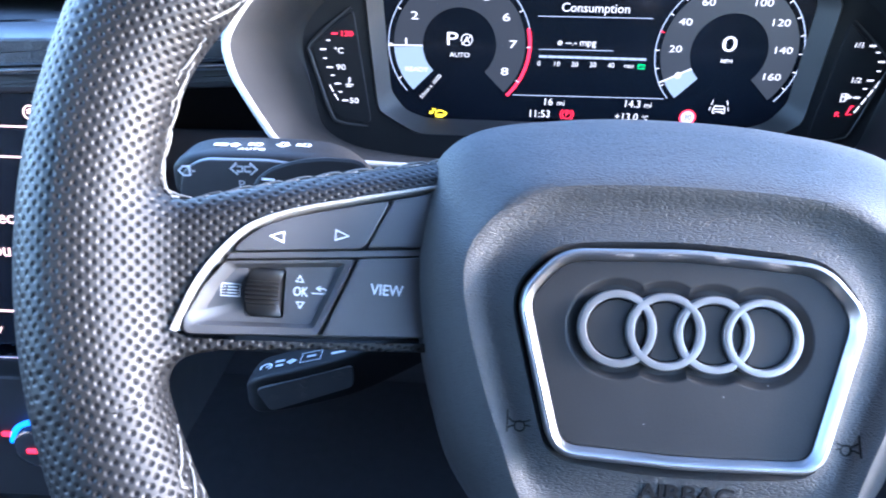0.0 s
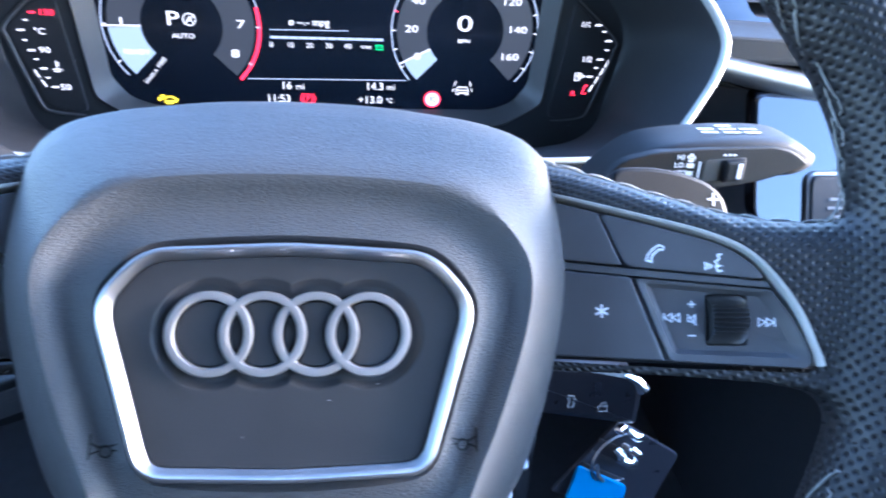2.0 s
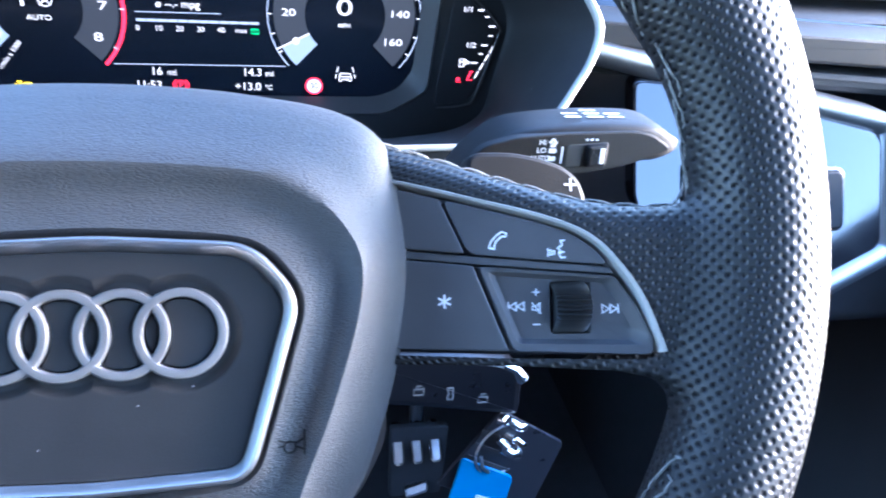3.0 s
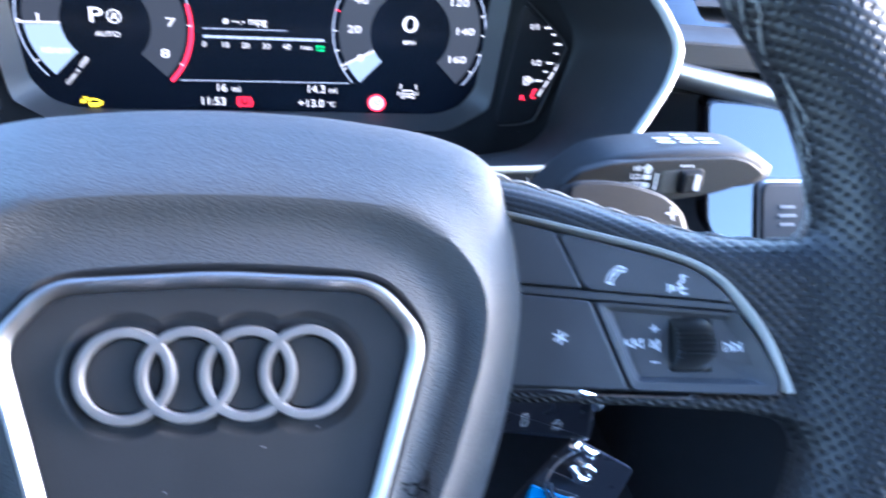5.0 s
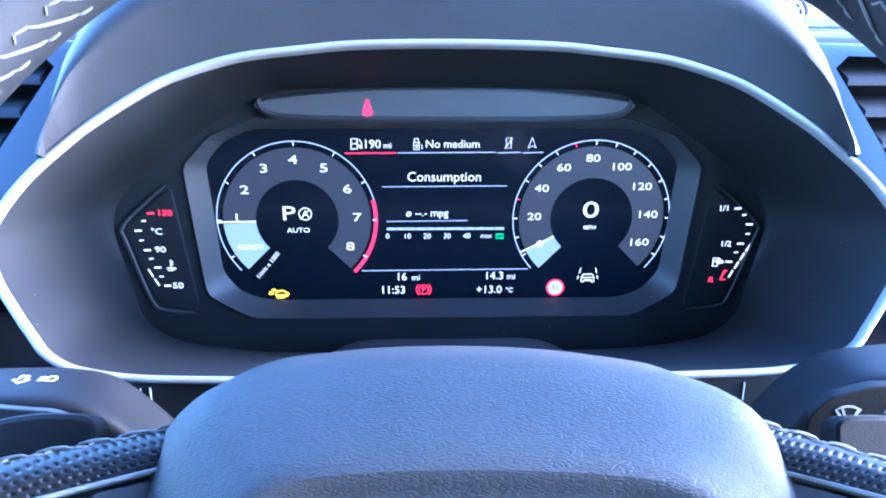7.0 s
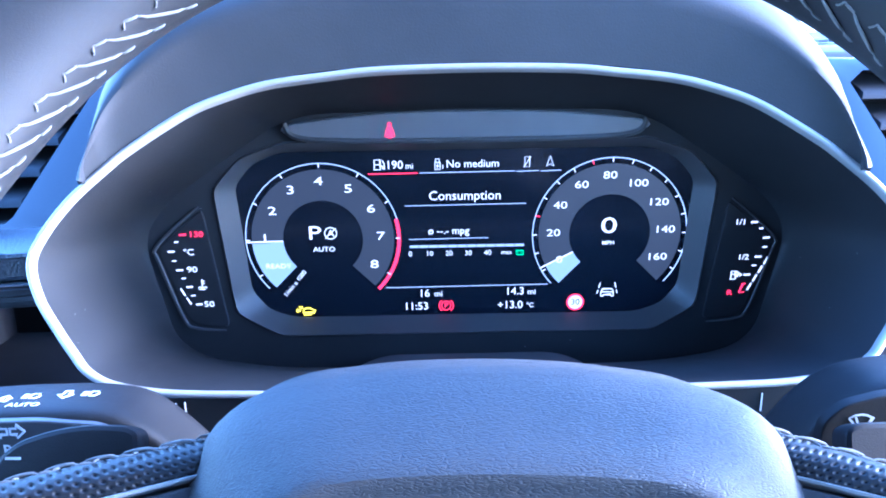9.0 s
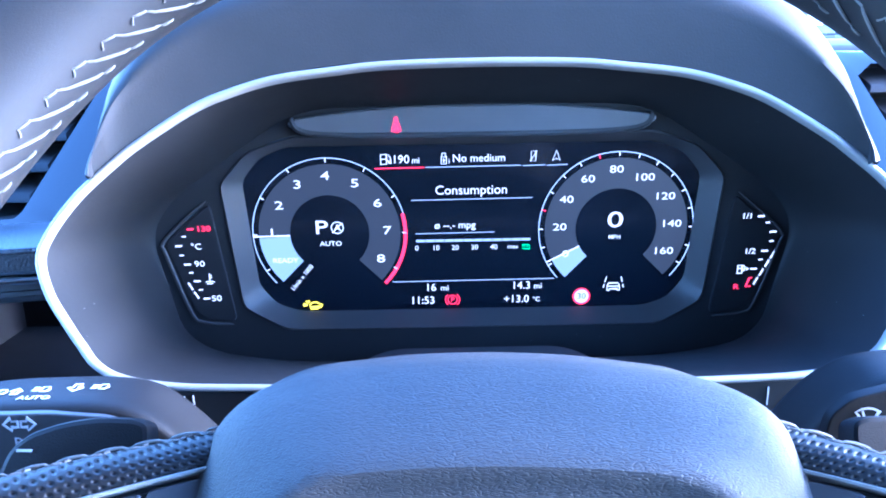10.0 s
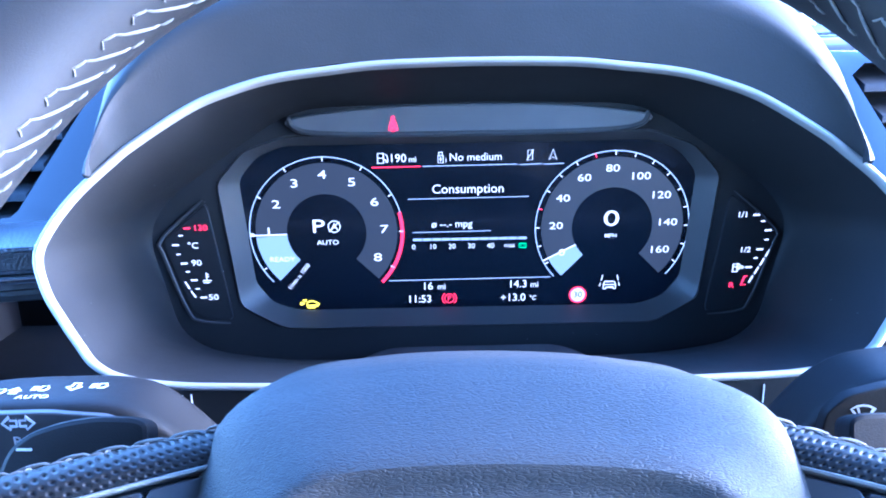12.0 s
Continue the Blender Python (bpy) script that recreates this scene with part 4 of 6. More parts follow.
for k in range(9):
    for cx, cy, r in ((TX, TY, TR), (SX, SY, SR)):
        a = radians(210 - 30 * k)
        c, s = math.cos(a), math.sin(a)
        lit(strokes([[(cx + r * c, cy + r * s), (cx + (r - 0.0022) * c, cy + (r - 0.0022) * s)]], 0.0005, Z0, 0.00024), L_WHITE, "tick")
        lit(strokes([[(cx + 0.0212 * c, cy + 0.0212 * s), (cx + 0.0262 * c, cy + 0.0262 * s)]], 0.00025, Z0, 0.00016), L_TICK, "division")
for k in range(8):
    a = radians(195 - 30 * k)
    c, s = math.cos(a), math.sin(a)
    lit(strokes([[(SX + SR * c, SY + SR * s), (SX + (SR - 0.0022) * c, SY + (SR - 0.0022) * s)]], 0.00045, Z0, 0.00024), L_RED if k in (1, 3) else L_WHITE, "tick")
for txt, x, y in (("1", -0.1105, -0.0012), ("2", -0.1056, 0.0134), ("3", -0.0954, 0.0243), ("4", -0.0808, 0.0287), ("5", -0.0658, 0.0245), ("6", -0.0546, 0.0138), ("7", -0.0502, -0.0010), ("8", -0.0540, -0.0165)):
    words(txt, 0.0062, x, y, wide=1.55, bold=0.00002, z=0.00028)
for txt, x, y in (("0", 0.0437, -0.0157), ("20", 0.0402, -0.0009), ("40", 0.0434, 0.0139), ("60", 0.0540, 0.0246), ("80", 0.0685, 0.0294), ("100", 0.0829, 0.0250), ("120", 0.0941, 0.0148), ("140", 0.0985, 0.0), ("160", 0.0953, -0.0150)):
    words(txt, 0.0054, x, y, wide=1.38, bold=0.00001, z=0.00028)
words("P", 0.0104, -0.0846, 0.0010, wide=1.38, bold=0.00005)
lit(strokes([arc(-0.0762, 0.0010, 0.0031, 0, 360, 24), [(-0.0790, -0.0018), (-0.0735, 0.0036)], [(-0.0778, -0.0008), (-0.0762, 0.0026), (-0.0746, -0.0008)], [(-0.0771, 0.0004), (-0.0753, 0.0004)]], 0.0005, Z0, Z1), L_WHITE, "symbol")
words("AUTO", 0.0036, -0.0800, -0.0077, wide=1.15, bold=0.00003)
words("READY", 0.0036, -0.1046, -0.0166, wide=1.2, bold=0.00003, z=0.0003)
words("1/min x 1000", 0.0034, -0.0966, -0.0265, turn=50)
words("0", 0.0122, 0.0692, 0.0023, wide=1.50, bold=0.0)
words("MPH", 0.0031, 0.0692, -0.0068, wide=1.05, bold=0.00003)
# top line
lit(strokes([[(-0.0553, 0.0320), (-0.0301, 0.0322)]], 0.0005, Z0, Z1), L_RED, "underline")
for x0, x1 in ((-0.0292, 0.0195), (0.0205, 0.0318), (0.0328, 0.0432)):
    lit(strokes([[(x0, 0.0322), (x1, 0.0325)]], 0.00035, Z0, Z1), L_LINE, "underline")
lit(strokes([[(-0.0520, 0.0342), (-0.0520, 0.0392), (-0.0490, 0.0392), (-0.0490, 0.0342), (-0.0524, 0.0342)], [(-0.0520, 0.0368), (-0.0490, 0.0368)], [(-0.0490, 0.0360), (-0.0480, 0.0360), (-0.0478, 0.0346), (-0.0470, 0.0346), (-0.0469, 0.0372), (-0.0480, 0.0390)]], 0.00042, Z0, Z1), L_WHITE, "symbol")
words("190", 0.0060, -0.0463, 0.0364, align="LEFT", bold=0.00003)
words("mi", 0.0042, -0.0363, 0.0358, align="LEFT", bold=0.00004)
lit(strokes([[(-0.0212, 0.0338), (-0.0212, 0.0375), (-0.0186, 0.0375), (-0.0186, 0.0338), (-0.0212, 0.0338)], [(-0.0208, 0.0375), (-0.0208, 0.0393), (-0.0190, 0.0393), (-0.0190, 0.0375)], [(-0.0199, 0.0343), (-0.0199, 0.0369)], [(-0.0206, 0.0360), (-0.0199, 0.0352), (-0.0192, 0.0360)]], 0.00036, Z0, Z1), L_WHITE, "symbol")
words("1", 0.0034, -0.0172, 0.0350)
words("No medium", 0.0056, -0.0156, 0.0365, align="LEFT")
lit(strokes([[(0.0246, 0.0346), (0.0246, 0.0396), (0.0270, 0.0396), (0.0270, 0.0346), (0.0246, 0.0346)], [(0.0240, 0.0343), (0.0276, 0.0399)]], 0.0003, Z0, Z1), L_WHITE, "symbol")
lit(strokes([[(0.0356, 0.0346), (0.0375, 0.0398), (0.0394, 0.0346), (0.0375, 0.0358), (0.0356, 0.0346)]], 0.0003, Z0, Z1), L_WHITE, "symbol")
# consumption page
words("Consumption", 0.0068, -0.0060, 0.0199)
lit(strokes([[(-0.0372, 0.0150), (0.0256, 0.0154)]], 0.00032, Z0, Z1), L_LINE, "underline")
words("ø --.- mpg", 0.0054, -0.0146, 0.0012, bold=0.00003)
lit(strokes([[(-0.0353, -0.0031), (0.0060, -0.0028)]], 0.0003, Z0, Z1), L_LINE, "underline")
for k in range(12):
    x = -0.0353 + 0.00503 * k
    lit(strokes([[(x + 0.00015, -0.0071), (x + 0.00488, -0.0071)]], 0.0013, Z0, Z1), L_GREY, "scale_bar")
for txt, x in (("0", -0.0349), ("10", -0.0248), ("20", -0.0146), ("30", -0.0044), ("40", 0.0058)):
    words(txt, 0.0039, x, -0.0111)
words("max", 0.0034, 0.0158, -0.0110)
lit(strokes([[(0.0209, -0.0124), (0.0209, -0.0102), (0.0246, -0.0102), (0.0246, -0.0124), (0.0209, -0.0124)], [(0.0217, -0.0100), (0.0221, -0.0100)], [(0.0234, -0.0100), (0.0238, -0.0100)], [(0.0215, -0.0112), (0.0223, -0.0112)], [(0.0232, -0.0112), (0.0240, -0.0112)]], 0.00036, Z0, Z1), L_GREEN, "symbol")
# lower line
lit(strokes([[(-0.0484, -0.0298), (0.0380, -0.0293)]], 0.00032, Z0, Z1), L_LINE, "underline")
words("16", 0.0060, -0.0280, -0.0334)
words("mi", 0.0046, -0.0205, -0.0338)
words("11:53", 0.0060, -0.0325, -0.0408, bold=0.00004)
words("14.3", 0.0060, 0.0205, -0.0331)
words("mi", 0.0046, 0.0295, -0.0335)
words("+13.0", 0.0060, 0.0180, -0.0409)
words("°C", 0.0036, 0.0288, -0.0412, bold=0.00006)
lit(strokes([arc(-0.0164, -0.0406, 0.0025, 0, 360, 24), arc(-0.0164, -0.0406, 0.0038, -50, 50, 10), arc(-0.0164, -0.0406, 0.0038, 130, 230, 10)], 0.00048, Z0, Z1), L_RED, "symbol")
words("P", 0.0040, -0.0164, -0.0406, L_RED, bold=0.00003)
lit(prism(arc(0.0531, -0.0399, 0.0042, 0, 350, 35), Z0, 0.0001), L_WHITE, "speed_sign")
lit(strokes([arc(0.0531, -0.0399, 0.0042, 0, 360, 36)], 0.0010, Z0, 0.00018), L_RED, "sign_ring")
words("30", 0.0050, 0.0531, -0.0399, L_TICK, bold=0.00022, z=0.0003)
lit(strokes([[(0.0668, -0.0368), (0.0668, -0.0342), (0.0676, -0.0326), (0.0726, -0.0326), (0.0734, -0.0342), (0.0734, -0.0368), (0.0722, -0.0368), (0.0722, -0.0359), (0.0680, -0.0359), (0.0680, -0.0368), (0.0668, -0.0368)], [(0.0668, -0.0344), (0.0734, -0.0344)], [(0.0647, -0.0352), (0.0652, -0.0332)], [(0.0655, -0.0320), (0.0662, -0.0290)], [(0.0755, -0.0352), (0.0750, -0.0332)], [(0.0747, -0.0320), (0.0740, -0.0290)]], 0.0005, Z0, Z1), L_WHITE, "symbol")
lit(strokes([[(-0.0938, -0.0432), (-0.0932, -0.0416), (-0.0918, -0.0407), (-0.0896, -0.0407), (-0.0882, -0.0416), (-0.0870, -0.0421), (-0.0876, -0.0433), (-0.0938, -0.0432)], [(-0.0934, -0.0444), (-0.0890, -0.0444)], [(-0.0968, -0.0412), (-0.0950, -0.0418), (-0.0970, -0.0428)], [(-0.0972, -0.0420), (-0.0950, -0.0424)], [(-0.0955, -0.0397), (-0.0942, -0.0410)], [(-0.0938, -0.0395), (-0.0940, -0.0408)]], 0.0007, Z0, Z1), L_YELLOW, "symbol")

# side gauges
GZ = 0.0118
gauge_half = [(0.1320, 0.0185), (0.1562, -0.0020), (0.1556, -0.0065), (0.1455, -0.0400), (0.1405, -0.0445), (0.1240, -0.0462)]
for sign, text in ((-1, "coolant temperature gauge with lit marks"), (1, "fuel gauge with lit marks")):
    outline = rounded([(MX + sign * x, y) for x, y in gauge_half], 0.004, 4)
    gp = part("gauge_window", prism(outline, 0.008, GZ, 0.0006), WINDOW, cluster, text)
    edge = catmull([(MX + sign * x, y, 0.0122) for x, y in ((0.1335, 0.0195), (0.1480, 0.0075), (0.1575, -0.0022), (0.1565, -0.0090), (0.1475, -0.0400), (0.1415, -0.0458), (0.1260, -0.0474))], 40, False)
    part("gauge_lip", tube(edge, lambda t, k=0.9 if sign < 0 else 0.5: 0.0003 + 0.0008 * k * math.sin(math.pi * t) ** 0.5, 8, False, 0.8), FRAME, cluster, "raised gauge surround")
    if sign < 0:
        g = gp
    else:
        h = gp
gw = dict(parent=g, z=GZ + 0.0001)
words("130", 0.0042, -0.1423, 0.0050, L_RED, 1.2, bold=0.00005, **gw)
words("°C", 0.0046, -0.1470, -0.0044, None, 1.1, bold=0.00005, **gw)
words("90", 0.0044, -0.1463, -0.0137, None, 1.25, bold=0.00003, **gw)
words("50", 0.0044, -0.1396, -0.0328, None, 1.25, bold=0.00003, **gw)


def tick(x, y, long, mat, parent, slant=0.25):
    w = 0.0034 if long else 0.0021
    lit(strokes([[(x - w / 2, y - 0.0002 * slant), (x + w / 2, y + 0.0002 * slant)]], 0.0009 if long else 0.0007, GZ - 0.0001, GZ + 0.00015), mat, "gauge_mark", parent)


for x, y, long in ((-0.1490, 0.0050, 1), (-0.1526, 0.0012, 0), (-0.1558, -0.0038, 1), (-0.1549, -0.0088, 0), (-0.1526, -0.0138, 1), (-0.1512, -0.0183, 0), (-0.1486, -0.0230, 1), (-0.1473, -0.0278, 0), (-0.1447, -0.0327, 1)):
    tick(x, y, long, L_RED if y > 0.004 else L_WHITE, g)
for p, q in (((-0.1533, -0.0238), (-0.1514, -0.0278)), ((-0.1508, -0.0289), (-0.1488, -0.0326))):
    lit(strokes([[p, q]], 0.0008, GZ - 0.0001, GZ + 0.00015), L_WHITE, "gauge_bar", g)
lit(strokes([[(-0.1420, -0.0190), (-0.1420, -0.0232)], [(-0.1420, -0.0200), (-0.1408, -0.0200)], [(-0.1420, -0.0212), (-0.1408, -0.0212)], [(-0.1442, -0.0236), (-0.1430, -0.0232), (-0.1420, -0.0236), (-0.1408, -0.0232), (-0.1396, -0.0236)], [(-0.1438, -0.0246), (-0.1428, -0.0243), (-0.1418, -0.0246), (-0.1406, -0.0243)]], 0.0005, GZ - 0.0001, GZ + 0.00015), L_WHITE, "symbol", g)
gw = dict(parent=h, z=GZ + 0.0001)
words("1/1", 0.0040, 0.1333, 0.0066, None, 1.15, bold=0.00006, **gw)
words("1/2", 0.0040, 0.1365, -0.0122, None, 1.15, bold=0.00006, **gw)
words("R", 0.0040, 0.1312, -0.0316, L_RED, 1.2, bold=0.00006, **gw)
for x, y, long in ((0.1403, 0.0065, 1), (0.1440, 0.0031, 0), (0.1472, -0.0018, 1), (0.1470, -0.0068, 0), (0.1441, -0.0120, 1), (0.1425, -0.0167, 0), (0.1394, -0.0217, 1)):
    tick(x, y, long, L_WHITE, h)
for k in range(4):
    x, y = 0.1484 - 0.0024 * k, -0.0142 - 0.0047 * k
    lit(strokes([[(x + 0.0009, y + 0.0019), (x - 0.0009, y - 0.0019)]], 0.0008, GZ - 0.0001, GZ + 0.00015), L_WHITE, "gauge_bar", h)
lit(strokes([[(0.1392, -0.0266), (0.1378, -0.0267), (0.1362, -0.0316), (0.1388, -0.0313)]], 0.0006, GZ - 0.0001, GZ + 0.00015), L_RED, "gauge_bar", h)
lit(strokes([[(0.1312, -0.0240), (0.1312, -0.0198), (0.1335, -0.0198), (0.1335, -0.0240), (0.1308, -0.0240)], [(0.1312, -0.0214), (0.1335, -0.0214)], [(0.1335, -0.0226), (0.1345, -0.0226), (0.1350, -0.0208), (0.1341, -0.0198)], [(0.1358, -0.0225), (0.1358, -0.0209), (0.1367, -0.0217), (0.1358, -0.0225)]], 0.0005, GZ - 0.0001, GZ + 0.00015), L_WHITE, "symbol", h)
# warning lamp strip above the display
strip_out = [(MX - 0.0870, 0.0590), (MX - 0.0740, 0.0530), (MX, 0.0520), (MX + 0.0740, 0.0530), (MX + 0.0870, 0.0590), (MX + 0.045, 0.0640), (MX, 0.0650), (MX - 0.045, 0.0640)]
strip = part("lamp_strip", prism([(p.x, p.y) for p in catmull([(*q, 0) for q in strip_out], 64)], 0.008, 0.0145, 0.0008), STRIP, cluster, "grey warning lamp strip")
part("strip_lip", tube([(p.x, p.y, 0.0135) for p in catmull([(MX - 0.0875, 0.0595, 0), (MX - 0.0745, 0.0524, 0), (MX, 0.0510, 0), (MX + 0.0745, 0.0524, 0), (MX + 0.0875, 0.0595, 0)], 48, False)], 0.0017, 8), SOFT, cluster)
figure = [(-0.0452, 0.0533), (-0.0447, 0.0552), (-0.0441, 0.0572), (-0.0436, 0.0581), (-0.0418, 0.0581), (-0.0413, 0.0572), (-0.0407, 0.0552), (-0.0402, 0.0533), (-0.0411, 0.0531), (-0.0415, 0.0540), (-0.0417, 0.0535), (-0.0421, 0.0520), (-0.0426, 0.0526), (-0.0428, 0.0526), (-0.0433, 0.0520), (-0.0437, 0.0535), (-0.0439, 0.0540), (-0.0443, 0.0531)]
lit(prism(figure, 0.0140, 0.01465, 0.00005), L_RED, "belt_lamp", strip)
lit(prism(arc(-0.0427, 0.0592, 0.0010, 0, 340, 14), 0.0140, 0.01465, 0.00005), L_RED, "belt_lamp", strip)
lit(strokes([[(-0.0438, 0.0572), (-0.0416, 0.0546)], [(-0.0440, 0.0543), (-0.0414, 0.0543)]], 0.00035, 0.0145, 0.01475), STRIP, "belt_line", strip)

# hood over the ring
def hood_path(pts, n=97):
    return catmull([(RX + x, y, 0) for x, y in [(-a, b) for a, b in pts[:0:-1]] + pts], n, False)


HR = hood_path([(0, 0.0793), (0.040, 0.0785), (0.076, 0.0748), (0.1085, 0.0660), (0.1425, 0.0456), (0.1615, 0.0290)])
HM = hood_path([(0, 0.100), (0.045, 0.098), (0.084, 0.090), (0.118, 0.0795), (0.1470, 0.0580), (0.1630, 0.0335)])
HO = hood_path([(0, 0.134), (0.052, 0.132), (0.102, 0.124), (0.1370, 0.106), (0.1570, 0.0765), (0.1655, 0.0410)])
for i in range(97):  # rounded tips at both ends
    w = max(0.0, abs(i - 48) - 39) / 9
    HO[i] = HO[i].lerp(HR[i], 0.85 * (1 - math.sqrt(1 - w * w)))
    HM[i] = HM[i].lerp(HR[i], 0.85 * (1 - math.sqrt(1 - w * w)))
EYE_X, EYE_Y, EYE_Z = -0.027, -0.057, 0.301


def overhang(p, z0, z1, grow=1.0, dz=0.0):
    """Brings a point of the visor forward, so that its inner face looks down on the instruments."""
    k = (EYE_Z - z1) / (EYE_Z - z0)
    x, y = EYE_X + (p.x - EYE_X) * k, EYE_Y + (p.y - EYE_Y) * k
    return cowl(MX + (x - MX) * grow, y * grow, z1 + dz)


hood_rows = [[cowl(p.x, p.y - 0.0012, -0.002) for p in HR], [cowl(p.x, p.y - 0.0006, 0.0004) for p in HR], [overhang(p, 0.003, 0.0055) for p in HM]]


def across(i, t):
    """Where a row crosses the visor: on the flanks the outer roll begins further in."""
    s = min(1.0, max(0.0, (abs(i - 48) / 48 - 0.2) / 0.7))
    start = 0.48 - 0.10 * s * s * (3 - 2 * s)
    return t * start / 0.48 if t < 0.48 else start + (t - 0.48) / 0.52 * (1 - start)


hood_rows += [[overhang(HM[i].lerp(HO[i], across(i, t)), z0, z1) for i in range(97)] for t, z0, z1 in ((0.30, 0.002, 0.0080), (0.48, 0.0, 0.0090), (0.60, -0.001, 0.0088), (0.71, -0.003, 0.0074), (0.81, -0.004, 0.0048), (0.90, -0.006, 0.0012))]
hood_rows += [[overhang(p, -0.008, -0.0045, g, dz) for p in HO] for g, dz in ((1.0, 0.0), (1.006, -0.0030), (1.011, -0.0070), (1.018, -0.0150), (1.024, -0.03), (1.03, -0.07), (1.035, -0.13))]
part("hood", loft(hood_rows, False), HOOD, cluster, "matt black hood over the instruments")
SKIRT = [cowl(q.x, q.y, -0.003) for q in inset(ring_c, -0.0012)]
SKIRT2 = [cowl(q.x, q.y, -0.03) for q in inset(ring_c, -0.002)]
part("binnacle_shell", loft([SKIRT, SKIRT2]), STALK, cluster)


# ---- dashboard and column ----
def slab(profile, x0, x1, r=0.0):
    """A profile in y and z, drawn out along x."""
    pts = rounded(profile, r) if r else [Vector(q) for q in profile]
    return loft([[(x, p.x, p.y) for p in pts] for x in (x0, x1)], True, True, True)


def facing(outline, y0, y1, bevel=0.0006, corner=0.0, lift=None):
    """A plate seen from the driver's seat: outline in x and z, thickness from y1 (far) to y0 (near)."""
    bm = prism(outline, 0.0, y1 - y0, bevel, None, corner)
    for v in bm.verts:
        x, z, d = v.co
        v.co = (x, y1 - d + (lift(x, z) if lift else 0.0), z)
    bmesh.ops.recalc_face_normals(bm, faces=bm.faces)
    return bm


dash = thing("dashboard", CAR, "black soft-touch dashboard with vents and silver decor strips", "dashboard", kind="structure")
TOP = [(0.345, 1.060), (0.338, 1.1045), (0.345, 1.1130), (0.370, 1.1160), (0.45, 1.1170), (0.95, 1.1170), (0.95, 0.90), (0.345, 0.90)]
part("top_pad", slab(TOP, -1.05, -0.190, 0.005), HOOD, dash, "grained dash top")
part("top_pad", slab(TOP, 0.200, 0.60, 0.005), HOOD, dash, "grained dash top")
for x0, x1 in ((-0.190, -0.130), (0.140, 0.200)):
    part("top_pad", slab([(0.345, 1.098), (0.338, 1.1045), (0.345, 1.1130), (0.370, 1.1160), (0.45, 1.1170), (0.95, 1.1170), (0.95, 1.100)], x0, x1, 0.003), HOOD, dash, "grained dash top")
part("top_pad", slab([(0.33, 1.085), (0.34, 1.10), (0.36, 1.108), (0.95, 1.116), (0.95, 0.90), (0.33, 0.90)], -0.13, 0.14, 0.004), HOOD, dash, "grained dash top")
defrost = part("defroster_grille", slab([(0.55, 1.115), (0.55, 1.1185), (0.80, 1.1290), (0.80, 1.115)], 0.10, 0.58), FRAME, dash, "pale slotted defroster grille")
for k in range(30):
    x = 0.11 + 0.0155 * k
    part("slat", slab([(0.56, 1.1190), (0.56, 1.1215), (0.79, 1.1315), (0.79, 1.1285)], x, x + 0.008), SOFT, defrost)


def recline(bm, amount=0.95):
    """Lays a part of the vent back, as the dash slopes away from the driver."""
    ex, ey, ez = -0.021, -0.120, 1.118
    for v in bm.verts:
        x, y, z = v.co
        k = (y + max(0.0, z - 1.03) * amount - ey) / (y - ey)
        v.co = (ex + (x - ex) * k, ey + (y - ey) * k, ez + (z - ez) * k)
    return bm


def vent(sign):
    """A slatted air vent with a slanted inner edge, in a gloss black surround."""
    c = MXW
    def at(x):
        return c + sign * (x - c)
    yb, yf = 0.262, 0.240
    outer = [(at(0.150), 1.1120), (at(0.200), 1.0320), (at(0.47), 1.0200), (at(0.47), 1.1040)]
    hole = [(at(0.1780), 1.1060), (at(0.2290), 1.0400), (at(0.44), 1.0300), (at(0.44), 1.0990)]
    o, h = rounded(outer, 0.003, 3), rounded(hole, 0.004, 3)
    n = 120
    cc = (at(0.31), 1.066)
    po_, ph_ = polar(o, n, cc), polar(h, n, cc)
    rows = [(po_, yb), (po_, yf + 0.001), ([p.lerp(q, 0.06) for p, q in zip(po_, ph_)], yf), (ph_, yf), (ph_, yf + 0.001)]
    fr = part("vent_surround", recline(loft([[(p.x, y, p.y) for p in q] for q, y in rows])), GLOSS, dash, "gloss black air vent surround")
    part("vent_throat", recline(loft([[(p.x, y, p.y) for p in ph_] for y in (yf + 0.001, yf + 0.022)])), STALK, fr)
    part("vent_cavity", recline(facing([(p.x, p.y) for p in ph_], 0.262, 0.268, 0.0003)), STALK, fr)
    for k in range(5):
        z = 1.0945 - 0.0148 * k
        x0 = at(0.1815 + (1.1065 - z) * 0.72)
        part("slat", recline(slab([(0.2415, z - 0.0022), (0.2412, z + 0.0010), (0.2440, z + 0.0022), (0.2620, z + 0.0085), (0.2625, z + 0.0060), (0.2450, z - 0.0030)], min(x0, at(0.44)), max(x0, at(0.44)))), STALK, fr)
    return fr


MXW = 0.005
for s in (-1, 1):
    vent(s)
    # decor strips under the vents
    def at(x, s=s):
        return MXW + s * (x - MXW)
    part("decor_band", facing([(at(0.188), 1.0375), (at(0.188), 1.0250), (at(0.46), 1.0120), (at(0.46), 1.0290)], 0.196, 0.262, 0.002, 0.002), WEAVE if s < 0 else STALK, dash, "textured decor band" if s < 0 else "dark slope under the vent")
    if s < 0:
        part("decor_line", facing([(at(0.188), 1.0245), (at(0.188), 1.0215), (at(0.46), 1.0080), (at(0.46), 1.0115)], 0.193, 0.262, 0.001, 0.001), CHROME, dash, "bright decor line")
    part("decor_roll", facing([(at(0.188), 1.0213), (at(0.188), 1.0110), (at(0.46), 0.9960), (at(0.46), 1.0078)], 0.199, 0.262, 0.004, 0.004), SOFT if s < 0 else STALK, dash, "soft roll under the decor strip")
